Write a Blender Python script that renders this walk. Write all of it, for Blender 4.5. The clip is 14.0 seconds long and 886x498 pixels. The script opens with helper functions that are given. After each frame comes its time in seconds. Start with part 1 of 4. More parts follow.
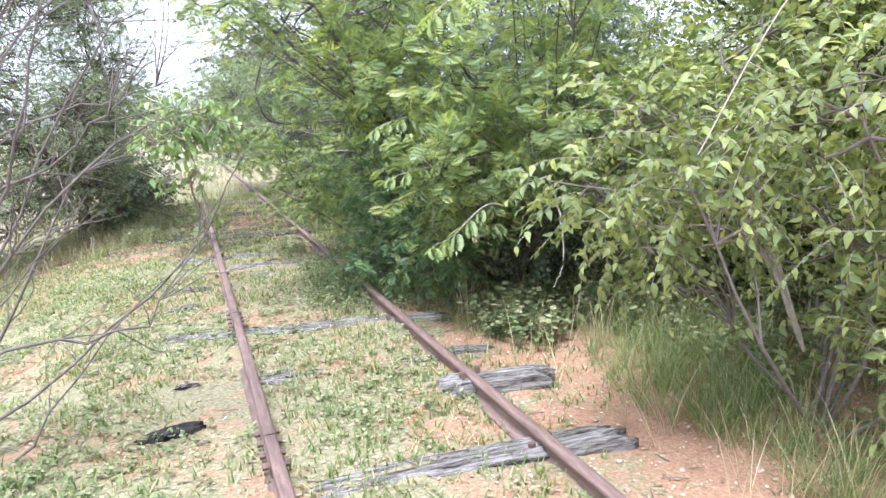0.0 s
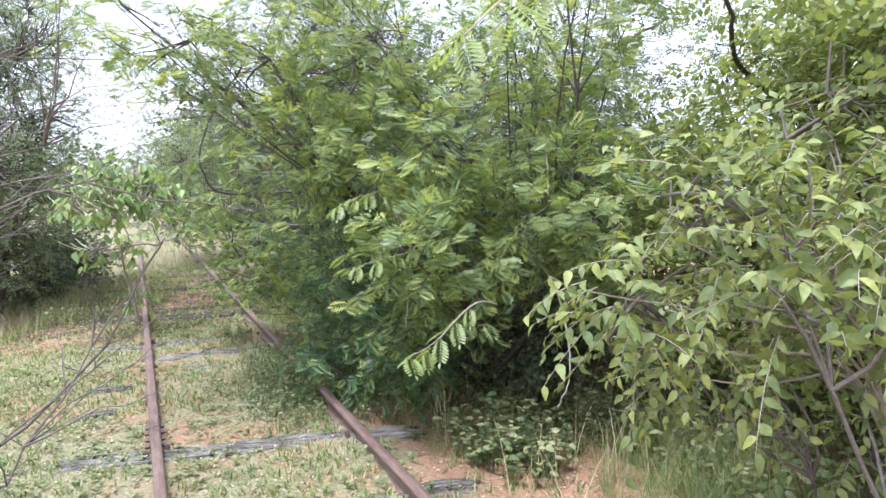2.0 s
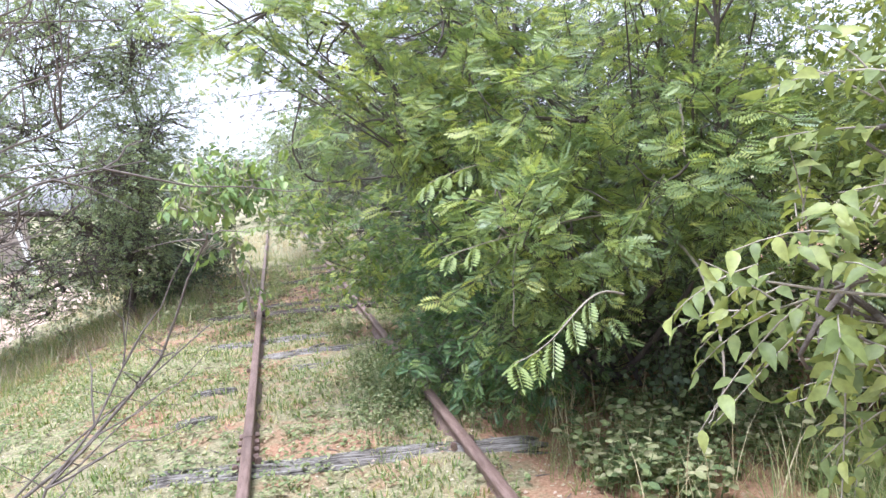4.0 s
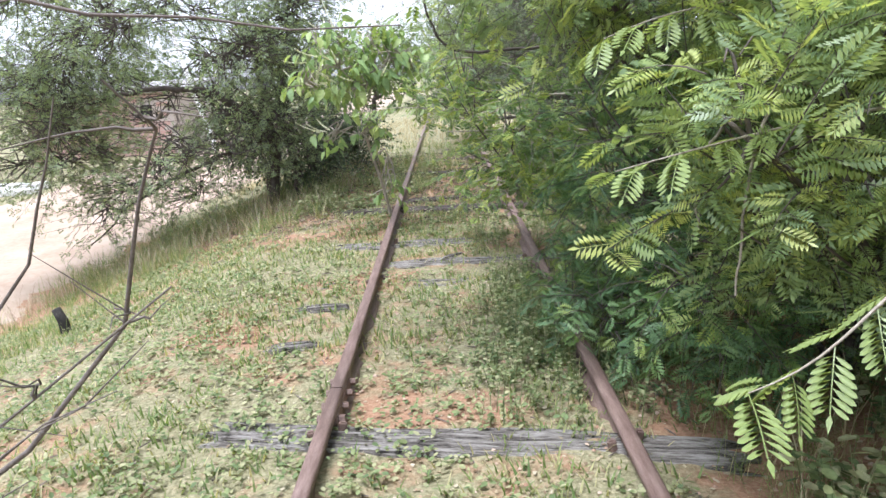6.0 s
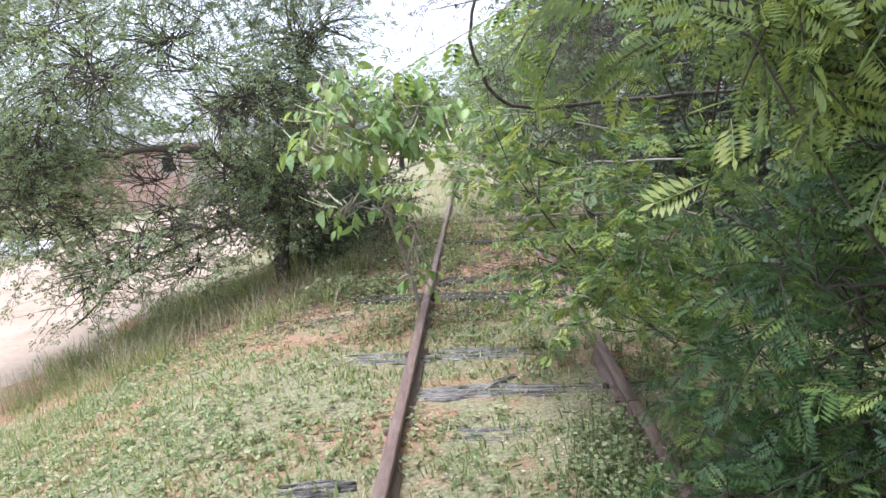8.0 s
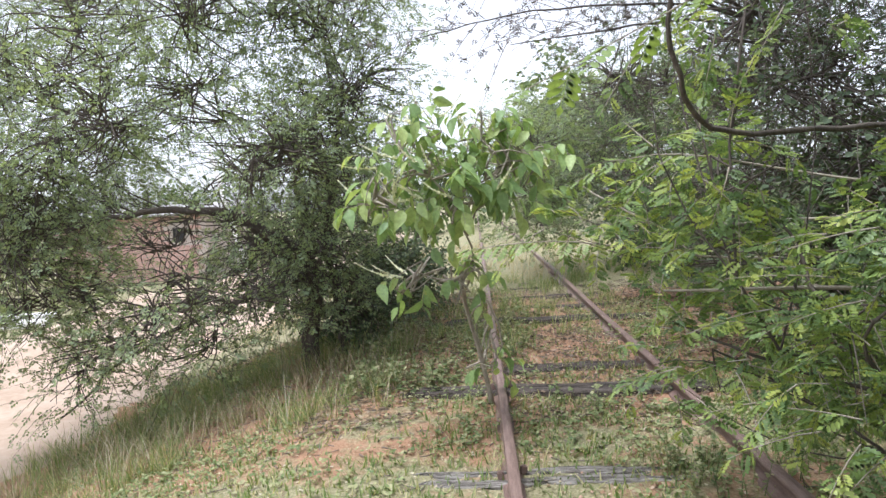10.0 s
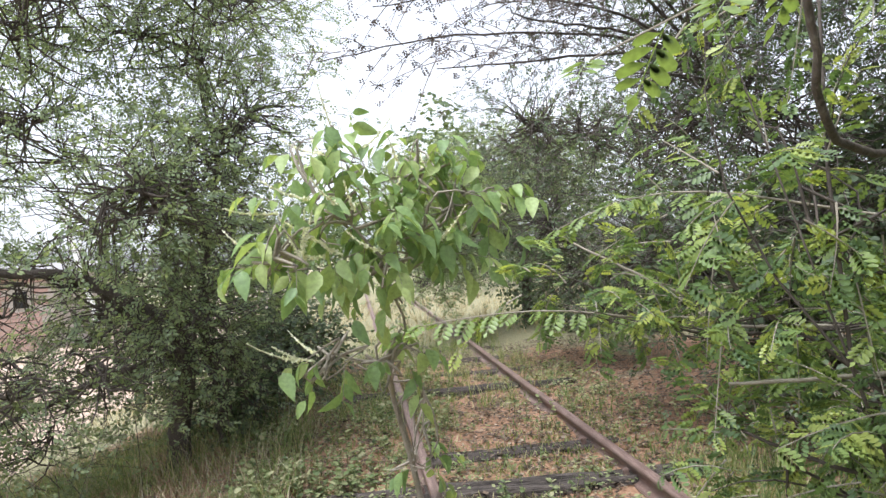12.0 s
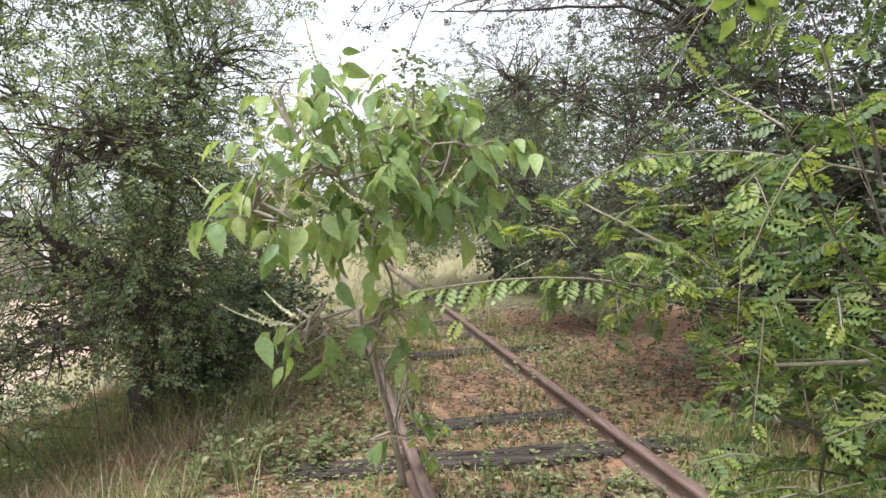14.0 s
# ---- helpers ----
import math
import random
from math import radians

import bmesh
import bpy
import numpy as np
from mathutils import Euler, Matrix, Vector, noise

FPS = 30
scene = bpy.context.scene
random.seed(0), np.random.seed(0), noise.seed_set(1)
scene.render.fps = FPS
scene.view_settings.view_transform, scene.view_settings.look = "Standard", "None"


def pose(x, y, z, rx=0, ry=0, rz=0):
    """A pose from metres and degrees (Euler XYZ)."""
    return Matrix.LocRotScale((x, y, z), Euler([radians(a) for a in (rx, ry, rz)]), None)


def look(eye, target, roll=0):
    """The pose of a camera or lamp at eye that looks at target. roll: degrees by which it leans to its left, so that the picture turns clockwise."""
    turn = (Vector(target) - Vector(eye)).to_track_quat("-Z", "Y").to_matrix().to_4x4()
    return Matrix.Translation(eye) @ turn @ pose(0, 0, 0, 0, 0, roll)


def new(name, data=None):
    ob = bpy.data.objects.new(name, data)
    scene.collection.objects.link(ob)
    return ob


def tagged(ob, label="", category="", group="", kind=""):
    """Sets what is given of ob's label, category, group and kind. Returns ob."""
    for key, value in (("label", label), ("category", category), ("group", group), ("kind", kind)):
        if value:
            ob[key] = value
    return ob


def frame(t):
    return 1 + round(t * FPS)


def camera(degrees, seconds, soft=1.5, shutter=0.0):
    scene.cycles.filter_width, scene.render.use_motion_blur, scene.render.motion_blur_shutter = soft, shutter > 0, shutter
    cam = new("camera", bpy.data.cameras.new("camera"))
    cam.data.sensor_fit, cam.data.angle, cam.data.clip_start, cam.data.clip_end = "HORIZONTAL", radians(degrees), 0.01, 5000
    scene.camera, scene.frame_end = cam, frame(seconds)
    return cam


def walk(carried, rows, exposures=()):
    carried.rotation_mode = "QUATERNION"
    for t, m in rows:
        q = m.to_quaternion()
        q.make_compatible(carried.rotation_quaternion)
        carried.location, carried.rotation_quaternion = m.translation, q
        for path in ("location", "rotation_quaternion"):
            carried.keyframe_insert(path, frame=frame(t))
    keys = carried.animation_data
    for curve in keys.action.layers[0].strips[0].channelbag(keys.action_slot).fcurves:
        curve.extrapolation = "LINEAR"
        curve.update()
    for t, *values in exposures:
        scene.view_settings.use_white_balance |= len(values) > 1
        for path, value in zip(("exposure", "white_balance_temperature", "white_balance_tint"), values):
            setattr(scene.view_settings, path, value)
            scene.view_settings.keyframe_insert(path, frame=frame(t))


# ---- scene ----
cam = camera(66.3, 14.0, soft=1.5)
PATH = [
    (0, (0.131, -0.013, 1.459), (0.813, 1.83, 1.084), -2.2),
    (0.2, (0.18, 0.116, 1.484), (0.976, 1.939, 1.278), -3.5),
    (0.5, (0.229, 0.265, 1.513), (0.987, 2.097, 1.251), -4.4),
    (1, (0.308, 0.354, 1.532), (1.211, 2.126, 1.321), -3.9),
    (1.5, (0.314, 0.541, 1.499), (1.204, 2.321, 1.297), -1.2),
    (2, (0.319, 0.821, 1.501), (1.138, 2.637, 1.324), -0.7),
    (2.5, (0.307, 0.905, 1.518), (1.04, 2.756, 1.327), -0.9),
    (3, (0.404, 1.015, 1.48), (0.955, 2.922, 1.239), -0.1),
    (3.5, (0.605, 1.146, 1.437), (0.878, 3.113, 1.198), -3.6),
    (4, (0.625, 1.351, 1.437), (1.097, 3.283, 1.23), -4.4),
    (4.2, (0.552, 1.531, 1.421), (0.886, 3.485, 1.155), -7.9),
    (6.3, (0.928, 2.736, 1.354), (0.884, 4.673, 0.854), -3.5),
    (6.5, (0.93, 2.904, 1.369), (0.916, 4.861, 0.958), -3.1),
    (7, (0.874, 3.349, 1.377), (0.681, 5.277, 0.88), -2.4),
    (7.5, (0.869, 3.643, 1.394), (0.709, 5.592, 0.975), -2.5),
    (8, (0.794, 3.956, 1.44), (0.691, 5.92, 1.077), -4.3),
    (8.2, (0.76, 4.041, 1.445), (0.578, 6.006, 1.12), -4.9),
    (10.3, (0.218, 5.09, 1.322), (0.158, 7.084, 1.18), -3.2),
    (10.5, (0.206, 5.204, 1.321), (0.227, 7.198, 1.165), -2.4),
    (11, (0.19, 5.461, 1.375), (0.303, 7.457, 1.307), -5.1),
    (11.5, (0.122, 5.607, 1.36), (0.184, 7.604, 1.268), -4.5),
    (12, (0.027, 5.804, 1.343), (0.293, 7.786, 1.339), -4.3),
    (12.5, (0.007, 5.893, 1.352), (0.366, 7.86, 1.395), -3.2),
    (13, (-0.016, 5.921, 1.353), (0.348, 7.888, 1.344), -3.2),
    (13.5, (-0.044, 5.918, 1.347), (0.334, 7.881, 1.29), -3.1),
    (13.8, (-0.059, 5.971, 1.307), (0.399, 7.917, 1.233), -1.6),
    (14, (-0.052, 6.044, 1.334), (0.308, 8.007, 1.212), -2.5),
]
EXPOSURES = [(0.0, 1.8, 5500, 16), (0.5, 1.78, 5500, 16), (1.5, 1.55, 5550, 16), (3.0, 1.48, 5650, 17), (4.0, 1.63, 5550, 17), (6.5, 1.36, 5700, 13), (8.0, 1.33, 5550, 14), (10.5, 1.12, 5900, 12), (11.5, 1.22, 5900, 12), (14.0, 1.12, 6200, 12)]
walk(cam, [(t, look(eye, target, roll)) for t, eye, target, roll in PATH], EXPOSURES)

# ---------------------------------------------------------------- light
world = bpy.data.worlds.new("overcast_sky")
scene.world = world
world.use_nodes = True
wn, wl = world.node_tree.nodes, world.node_tree.links
sky = wn.new("ShaderNodeTexSky")
sky.sky_type, sky.sun_disc = "NISHITA", False
SUN_EL, SUN_AZ = radians(74), radians(-120)
sky.sun_elevation, sky.sun_rotation = SUN_EL, SUN_AZ
sky.air_density, sky.dust_density, sky.ozone_density = 1.0, 2.0, 1.0
soften = wn.new("ShaderNodeHueSaturation")
soften.inputs["Saturation"].default_value = 0.15
wl.new(sky.outputs[0], soften.inputs["Color"])
wl.new(soften.outputs[0], wn["Background"].inputs["Color"])
wn["Background"].inputs["Strength"].default_value = 0.15
sun_data = bpy.data.lights.new("sun", "SUN")
sun_data.energy, sun_data.angle, sun_data.color = 2.0, radians(25), (1.0, 0.96, 0.9)
sun = new("sun", sun_data)
sun.matrix_world = look((0, 0, 30), (0 - 30 * math.cos(SUN_EL) * math.sin(SUN_AZ), -30 * math.cos(SUN_EL) * math.cos(SUN_AZ), 30 - 30 * math.sin(SUN_EL)))


# ---------------------------------------------------------------- materials
def nodes_of(name):
    m = bpy.data.materials.new(name)
    m.use_nodes = True
    n, l = m.node_tree.nodes, m.node_tree.links
    n.clear()
    out = n.new("ShaderNodeOutputMaterial")
    return m, n, l, out


def ramp(n, stops):
    r = n.new("ShaderNodeValToRGB")
    e = r.color_ramp.elements
    while len(e) < len(stops):
        e.new(0.5)
    for k, (p, c) in zip(e, stops):
        k.position, k.color = p, (*c, 1)
    return r


def noise_node(n, l, scale, detail=4.0, rough=0.55, stretch=None, coord="Object"):
    tc = n.new("ShaderNodeTexCoord")
    src = tc.outputs[coord]
    if stretch:
        mp = n.new("ShaderNodeMapping")
        mp.inputs["Scale"].default_value = stretch
        l.new(src, mp.inputs["Vector"])
        src = mp.outputs[0]
    t = n.new("ShaderNodeTexNoise")
    t.inputs["Scale"].default_value, t.inputs["Detail"].default_value, t.inputs["Roughness"].default_value = scale, detail, rough
    l.new(src, t.inputs["Vector"])
    return t


def leaf_material(name, stops, through_share=0.35, rough=0.5, spec=0.35):
    """Thin leaf: each leaf has its own shade, fine mottling, light passes through."""
    m, n, l, out = nodes_of(name)
    geo = n.new("ShaderNodeNewGeometry")
    r = ramp(n, stops)
    l.new(geo.outputs["Random Per Island"], r.inputs[0])
    mott = noise_node(n, l, 60.0, 3.0)
    mix = n.new("ShaderNodeMix")
    mix.data_type, mix.blend_type = "RGBA", "MULTIPLY"
    mix.inputs[0].default_value = 0.55
    l.new(r.outputs[0], mix.inputs[6])
    g = ramp(n, [(0.3, (0.6, 0.6, 0.6)), (0.7, (1.25, 1.25, 1.2))])
    l.new(mott.outputs[0], g.inputs[0])
    l.new(g.outputs[0], mix.inputs[7])
    p = n.new("ShaderNodeBsdfPrincipled")
    l.new(mix.outputs[2], p.inputs["Base Color"])
    p.inputs["Roughness"].default_value, p.inputs["Specular IOR Level"].default_value = rough, spec
    tr = n.new("ShaderNodeBsdfTranslucent")
    warm = n.new("ShaderNodeMix")
    warm.data_type, warm.blend_type = "RGBA", "MULTIPLY"
    warm.inputs[0].default_value = 1.0
    warm.inputs[7].default_value = (1.4, 1.35, 0.75, 1)
    l.new(mix.outputs[2], warm.inputs[6])
    l.new(warm.outputs[2], tr.inputs["Color"])
    sh = n.new("ShaderNodeMixShader")
    sh.inputs[0].default_value = through_share
    l.new(p.outputs[0], sh.inputs[1])
    l.new(tr.outputs[0], sh.inputs[2])
    l.new(sh.outputs[0], out.inputs[0])
    return m


def solid_material(name, stops, scale, rough=0.9, bump=0.3, stretch=None, fine=8.0, metal=0.0, spec=0.3, island=0.0):
    """Two scales of noise drive colour and relief."""
    m, n, l, out = nodes_of(name)
    a = noise_node(n, l, scale, 6.0, 0.6, stretch)
    b = noise_node(n, l, scale * fine, 4.0, 0.6, stretch)
    add = n.new("ShaderNodeMath")
    add.operation = "MULTIPLY_ADD"
    add.inputs[1].default_value = 0.45
    l.new(b.outputs[0], add.inputs[0])
    sub = n.new("ShaderNodeMath")
    sub.operation = "MULTIPLY_ADD"
    sub.inputs[1].default_value, sub.inputs[2].default_value = 0.75, -0.1
    l.new(a.outputs[0], sub.inputs[0])
    l.new(sub.outputs[0], add.inputs[2])
    src = add.outputs[0]
    if island:
        geo = n.new("ShaderNodeNewGeometry")
        v = n.new("ShaderNodeMath")
        v.operation = "MULTIPLY_ADD"
        v.inputs[1].default_value = island
        l.new(geo.outputs["Random Per Island"], v.inputs[0])
        l.new(src, v.inputs[2])
        src = v.outputs[0]
    r = ramp(n, stops)
    l.new(src, r.inputs[0])
    p = n.new("ShaderNodeBsdfPrincipled")
    l.new(r.outputs[0], p.inputs["Base Color"])
    p.inputs["Roughness"].default_value, p.inputs["Metallic"].default_value, p.inputs["Specular IOR Level"].default_value = rough, metal, spec
    if bump:
        bn = n.new("ShaderNodeBump")
        bn.inputs["Strength"].default_value, bn.inputs["Distance"].default_value = bump, 0.02
        l.new(add.outputs[0], bn.inputs["Height"])
        l.new(bn.outputs[0], p.inputs["Normal"])
    l.new(p.outputs[0], out.inputs[0])
    return m


M_PINNATE = leaf_material("pinnate_leaf", [(0.0, (0.175, 0.25, 0.12)), (0.45, (0.24, 0.325, 0.13)), (0.75, (0.34, 0.415, 0.14)), (1.0, (0.46, 0.505, 0.16))], 0.44, 0.42, 0.6)
M_OVATE = leaf_material("ovate_leaf", [(0.0, (0.145, 0.195, 0.07)), (0.6, (0.235, 0.285, 0.095)), (1.0, (0.38, 0.415, 0.14))], 0.38, 0.5, 0.45)
M_ROUND = leaf_material("round_leaflet", [(0.0, (0.10, 0.165, 0.07)), (0.45, (0.165, 0.25, 0.08)), (0.75, (0.27, 0.355, 0.10)), (1.0, (0.41, 0.46, 0.12))], 0.42, 0.42, 0.55)
M_SAPLING = leaf_material("sapling_leaf", [(0.0, (0.18, 0.28, 0.12)), (0.5, (0.26, 0.37, 0.14)), (1.0, (0.40, 0.48, 0.19))], 0.38, 0.5, 0.45)
M_FINE = leaf_material("fine_leaf", [(0.0, (0.19, 0.245, 0.16)), (0.6, (0.23, 0.295, 0.175)), (1.0, (0.29, 0.35, 0.19))], 0.46, 0.55)
# darkened copy of the round leaflet greens: bush-interior shade put into the colour
M_SHADED_LEAFLET = leaf_material("shaded_leaflet", [(0.0, (0.065, 0.13, 0.06)), (0.5, (0.10, 0.185, 0.07)), (0.85, (0.17, 0.27, 0.085)), (1.0, (0.32, 0.40, 0.11))], 0.36, 0.42, 0.55)
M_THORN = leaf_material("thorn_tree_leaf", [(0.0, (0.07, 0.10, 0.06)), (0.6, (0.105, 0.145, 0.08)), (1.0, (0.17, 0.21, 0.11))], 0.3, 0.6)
M_FAR = leaf_material("distant_leaf", [(0.0, (0.08, 0.115, 0.055)), (0.6, (0.115, 0.16, 0.075)), (1.0, (0.17, 0.21, 0.10))], 0.25, 0.7)
M_WEED = leaf_material("weed_leaf", [(0.0, (0.11, 0.16, 0.07)), (0.4, (0.19, 0.24, 0.10)), (0.65, (0.28, 0.30, 0.15)), (1.0, (0.38, 0.37, 0.22))], 0.25, 0.7)
M_GRASS = leaf_material("grass_blade", [(0.0, (0.11, 0.17, 0.06)), (0.5, (0.18, 0.25, 0.08)), (0.75, (0.31, 0.32, 0.15)), (1.0, (0.50, 0.45, 0.28))], 0.4, 0.6)
M_STRAW = leaf_material("dry_straw", [(0.0, (0.30, 0.24, 0.13)), (0.6, (0.45, 0.38, 0.23)), (1.0, (0.58, 0.52, 0.36))], 0.2, 0.8)
M_LITTER = leaf_material("leaf_litter", [(0.0, (0.16, 0.11, 0.07)), (0.4, (0.34, 0.27, 0.17)), (0.8, (0.42, 0.36, 0.26)), (1.0, (0.52, 0.47, 0.37))], 0.1, 0.9)
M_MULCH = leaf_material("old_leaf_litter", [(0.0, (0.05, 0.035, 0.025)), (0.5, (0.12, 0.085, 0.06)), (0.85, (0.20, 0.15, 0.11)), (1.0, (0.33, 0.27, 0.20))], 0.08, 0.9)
M_FLOWER = leaf_material("flower_spike", [(0.0, (0.66, 0.67, 0.52)), (1.0, (0.82, 0.82, 0.72))], 0.3, 0.8)
M_BARK = solid_material("dark_bark", [(0.25, (0.05, 0.042, 0.036)), (0.6, (0.12, 0.10, 0.085)), (0.8, (0.22, 0.20, 0.17))], 14.0, 0.95, 0.6, (1, 1, 0.3))
M_PALE = solid_material("pale_twig", [(0.25, (0.20, 0.17, 0.13)), (0.6, (0.36, 0.32, 0.26)), (0.85, (0.50, 0.47, 0.41))], 30.0, 0.9, 0.4)
M_DEAD = solid_material("dead_twig", [(0.25, (0.10, 0.08, 0.07)), (0.6, (0.20, 0.17, 0.15)), (0.85, (0.32, 0.29, 0.26))], 25.0, 0.9, 0.4)
M_SLEEPER = solid_material("weathered_sleeper", [(0.36, (0.02, 0.018, 0.016)), (0.46, (0.13, 0.115, 0.10)), (0.58, (0.29, 0.27, 0.245)), (0.8, (0.46, 0.44, 0.41))], 7.0, 0.95, 1.0, (0.6, 7.0, 7.0), 5.0)
# darker, browner version of the grey sleeper wood, for y beyond 9
M_DARK_SLEEPER = solid_material("dark_sleeper", [(0.36, (0.015, 0.013, 0.012)), (0.46, (0.06, 0.05, 0.043)), (0.6, (0.12, 0.10, 0.088)), (0.8, (0.20, 0.18, 0.16))], 7.0, 0.95, 1.0, (0.6, 7.0, 7.0), 5.0)
M_CHAR = solid_material("charred_wood", [(0.3, (0.012, 0.012, 0.012)), (0.6, (0.05, 0.045, 0.04)), (0.8, (0.16, 0.15, 0.14))], 12.0, 0.9, 0.8)
M_RUST = solid_material("rusted_rail", [(0.3, (0.10, 0.06, 0.047)), (0.5, (0.185, 0.122, 0.10)), (0.75, (0.29, 0.21, 0.18))], 9.0, 0.58, 0.35, (6.0, 0.7, 6.0), 9.0, 0.1, 0.5)
M_BRICK = solid_material("pinkish_brick", [(0.3, (0.42, 0.27, 0.23)), (0.6, (0.54, 0.37, 0.32)), (0.8, (0.64, 0.48, 0.43))], 3.0, 0.9, 0.3)
M_MORTAR = solid_material("mortar", [(0.3, (0.40, 0.35, 0.30)), (0.8, (0.55, 0.50, 0.45))], 5.0, 0.95, 0.2)
M_IRON = solid_material("roof_iron", [(0.3, (0.30, 0.28, 0.27)), (0.8, (0.45, 0.43, 0.42))], 2.0, 0.6, 0.1, None, 6.0, 0.5)
M_WHITE = solid_material("whitewash", [(0.3, (0.62, 0.61, 0.58)), (0.8, (0.82, 0.81, 0.78))], 4.0, 0.8, 0.2)
M_CLOD = solid_material("soil_clod", [(0.3, (0.20, 0.11, 0.07)), (0.6, (0.34, 0.21, 0.14)), (0.9, (0.48, 0.38, 0.30))], 20.0, 0.95, 0.3, island=0.4)
M_DARK = solid_material("dark_opening", [(0.3, (0.02, 0.02, 0.02)), (0.8, (0.04, 0.04, 0.04))], 4.0, 0.5, 0.0)
M_ROAD = solid_material("sandy_road", [(0.25, (0.28, 0.20, 0.14)), (0.5, (0.40, 0.305, 0.23)), (0.8, (0.50, 0.41, 0.33))], 0.9, 0.97, 0.5, None, 14.0)


def ground_material():
    """Red sandy soil showing through dry litter and short green growth."""
    m, n, l, out = nodes_of("track_ground")
    big = noise_node(n, l, 1.1, 5.0, 0.6)
    mid = noise_node(n, l, 7.0, 5.0, 0.65)
    fine = noise_node(n, l, 55.0, 5.0, 0.7)
    soil = ramp(n, [(0.3, (0.23, 0.125, 0.075)), (0.55, (0.36, 0.22, 0.14)), (0.8, (0.49, 0.34, 0.235))])
    l.new(fine.outputs[0], soil.inputs[0])
    cover = ramp(n, [(0.25, (0.11, 0.10, 0.06)), (0.45, (0.225, 0.21, 0.12)), (0.6, (0.33, 0.30, 0.185)), (0.8, (0.46, 0.42, 0.30))])
    l.new(fine.outputs[0], cover.inputs[0])
    s = n.new("ShaderNodeMath")
    s.operation = "MULTIPLY_ADD"
    s.inputs[1].default_value = 0.6
    l.new(mid.outputs[0], s.inputs[0])
    l.new(big.outputs[0], s.inputs[2])
    tc = n.new("ShaderNodeTexCoord")
    sep = n.new("ShaderNodeSeparateXYZ")
    l.new(tc.outputs["Object"], sep.inputs[0])
    edge = n.new("ShaderNodeMapRange")          # barer soil on the far side of the second rail
    edge.inputs["From Min"].default_value, edge.inputs["From Max"].default_value = 1.5, 2.1
    edge.inputs["To Min"].default_value, edge.inputs["To Max"].default_value = 0.0, 0.30
    l.new(sep.outputs[0], edge.inputs["Value"])
    s2 = n.new("ShaderNodeMath")
    s2.operation = "ADD"
    reach = n.new("ShaderNodeMapRange")         # and only along the first metres of the walk
    reach.inputs["From Min"].default_value, reach.inputs["From Max"].default_value = 5.0, 6.5
    reach.inputs["To Min"].default_value, reach.inputs["To Max"].default_value = 1.0, 0.0
    l.new(sep.outputs[1], reach.inputs["Value"])
    both = n.new("ShaderNodeMath")
    both.operation = "MULTIPLY"
    l.new(edge.outputs[0], both.inputs[0])
    l.new(reach.outputs[0], both.inputs[1])
    l.new(s.outputs[0], s2.inputs[0])
    l.new(both.outputs[0], s2.inputs[1])
    under = n.new("ShaderNodeMapRange")         # bare again under the trees that close over the track
    under.inputs["From Min"].default_value, under.inputs["From Max"].default_value = 8.3, 9.7
    under.inputs["To Min"].default_value, under.inputs["To Max"].default_value = 0.0, 0.22
    l.new(sep.outputs[1], under.inputs["Value"])
    s3 = n.new("ShaderNodeMath")
    s3.operation = "ADD"
    l.new(s2.outputs[0], s3.inputs[0])
    beyond = n.new("ShaderNodeMapRange")        # dry grass again in the far clearing
    beyond.inputs["From Min"].default_value, beyond.inputs["From Max"].default_value = 13.2, 15.0
    beyond.inputs["To Min"].default_value, beyond.inputs["To Max"].default_value = 1.0, -1.0
    l.new(sep.outputs[1], beyond.inputs["Value"])
    far_off = n.new("ShaderNodeMath")
    far_off.operation = "MULTIPLY"
    l.new(under.outputs[0], far_off.inputs[0])
    l.new(beyond.outputs[0], far_off.inputs[1])
    l.new(far_off.outputs[0], s3.inputs[1])
    mask = ramp(n, [(0.78, (0, 0, 0)), (0.94, (1, 1, 1))])
    l.new(s3.outputs[0], mask.inputs[0])
    mix = n.new("ShaderNodeMix")
    mix.data_type = "RGBA"
    l.new(mask.outputs[0], mix.inputs[0])
    l.new(cover.outputs[0], mix.inputs[6])
    l.new(soil.outputs[0], mix.inputs[7])
    p = n.new("ShaderNodeBsdfPrincipled")
    p.inputs["Roughness"].default_value, p.inputs["Specular IOR Level"].default_value = 0.97, 0.15
    l.new(mix.outputs[2], p.inputs["Base Color"])
    bn = n.new("ShaderNodeBump")
    bn.inputs["Strength"].default_value, bn.inputs["Distance"].default_value = 0.7, 0.02
    l.new(fine.outputs[0], bn.inputs["Height"])
    l.new(bn.outputs[0], p.inputs["Normal"])
    l.new(p.outputs[0], out.inputs[0])
    return m


M_GROUND = ground_material()

# ---------------------------------------------------------------- mesh tools
rng = np.random.default_rng(7)


class Buf:
    """Collects vertices and equal-sided faces, then makes one mesh."""

    def __init__(self):
        self.v, self.f, self.n = [], [], 0

    def add(self, v, f):
        self.v.append(np.asarray(v, float).reshape(-1, 3))
        self.f.append(np.asarray(f, int) + self.n)
        self.n += len(self.v[-1])

    def mesh(self, name, material, smooth=False):
        me = bpy.data.meshes.new(name)
        v = np.concatenate(self.v)
        me.vertices.add(len(v))
        me.vertices.foreach_set("co", v.astype(np.float32).ravel())
        total = np.concatenate([np.full(len(f), f.shape[1]) for f in self.f])
        loops = np.concatenate([f.ravel() for f in self.f])
        me.loops.add(len(loops))
        me.loops.foreach_set("vertex_index", loops.astype(np.int32))
        me.polygons.add(len(total))
        me.polygons.foreach_set("loop_start", np.concatenate([[0], np.cumsum(total)[:-1]]).astype(np.int32))
        if smooth:
            me.polygons.foreach_set("use_smooth", np.ones(len(total), bool))
        me.update(calc_edges=True)
        me.validate()
        me.materials.append(material)
        return me


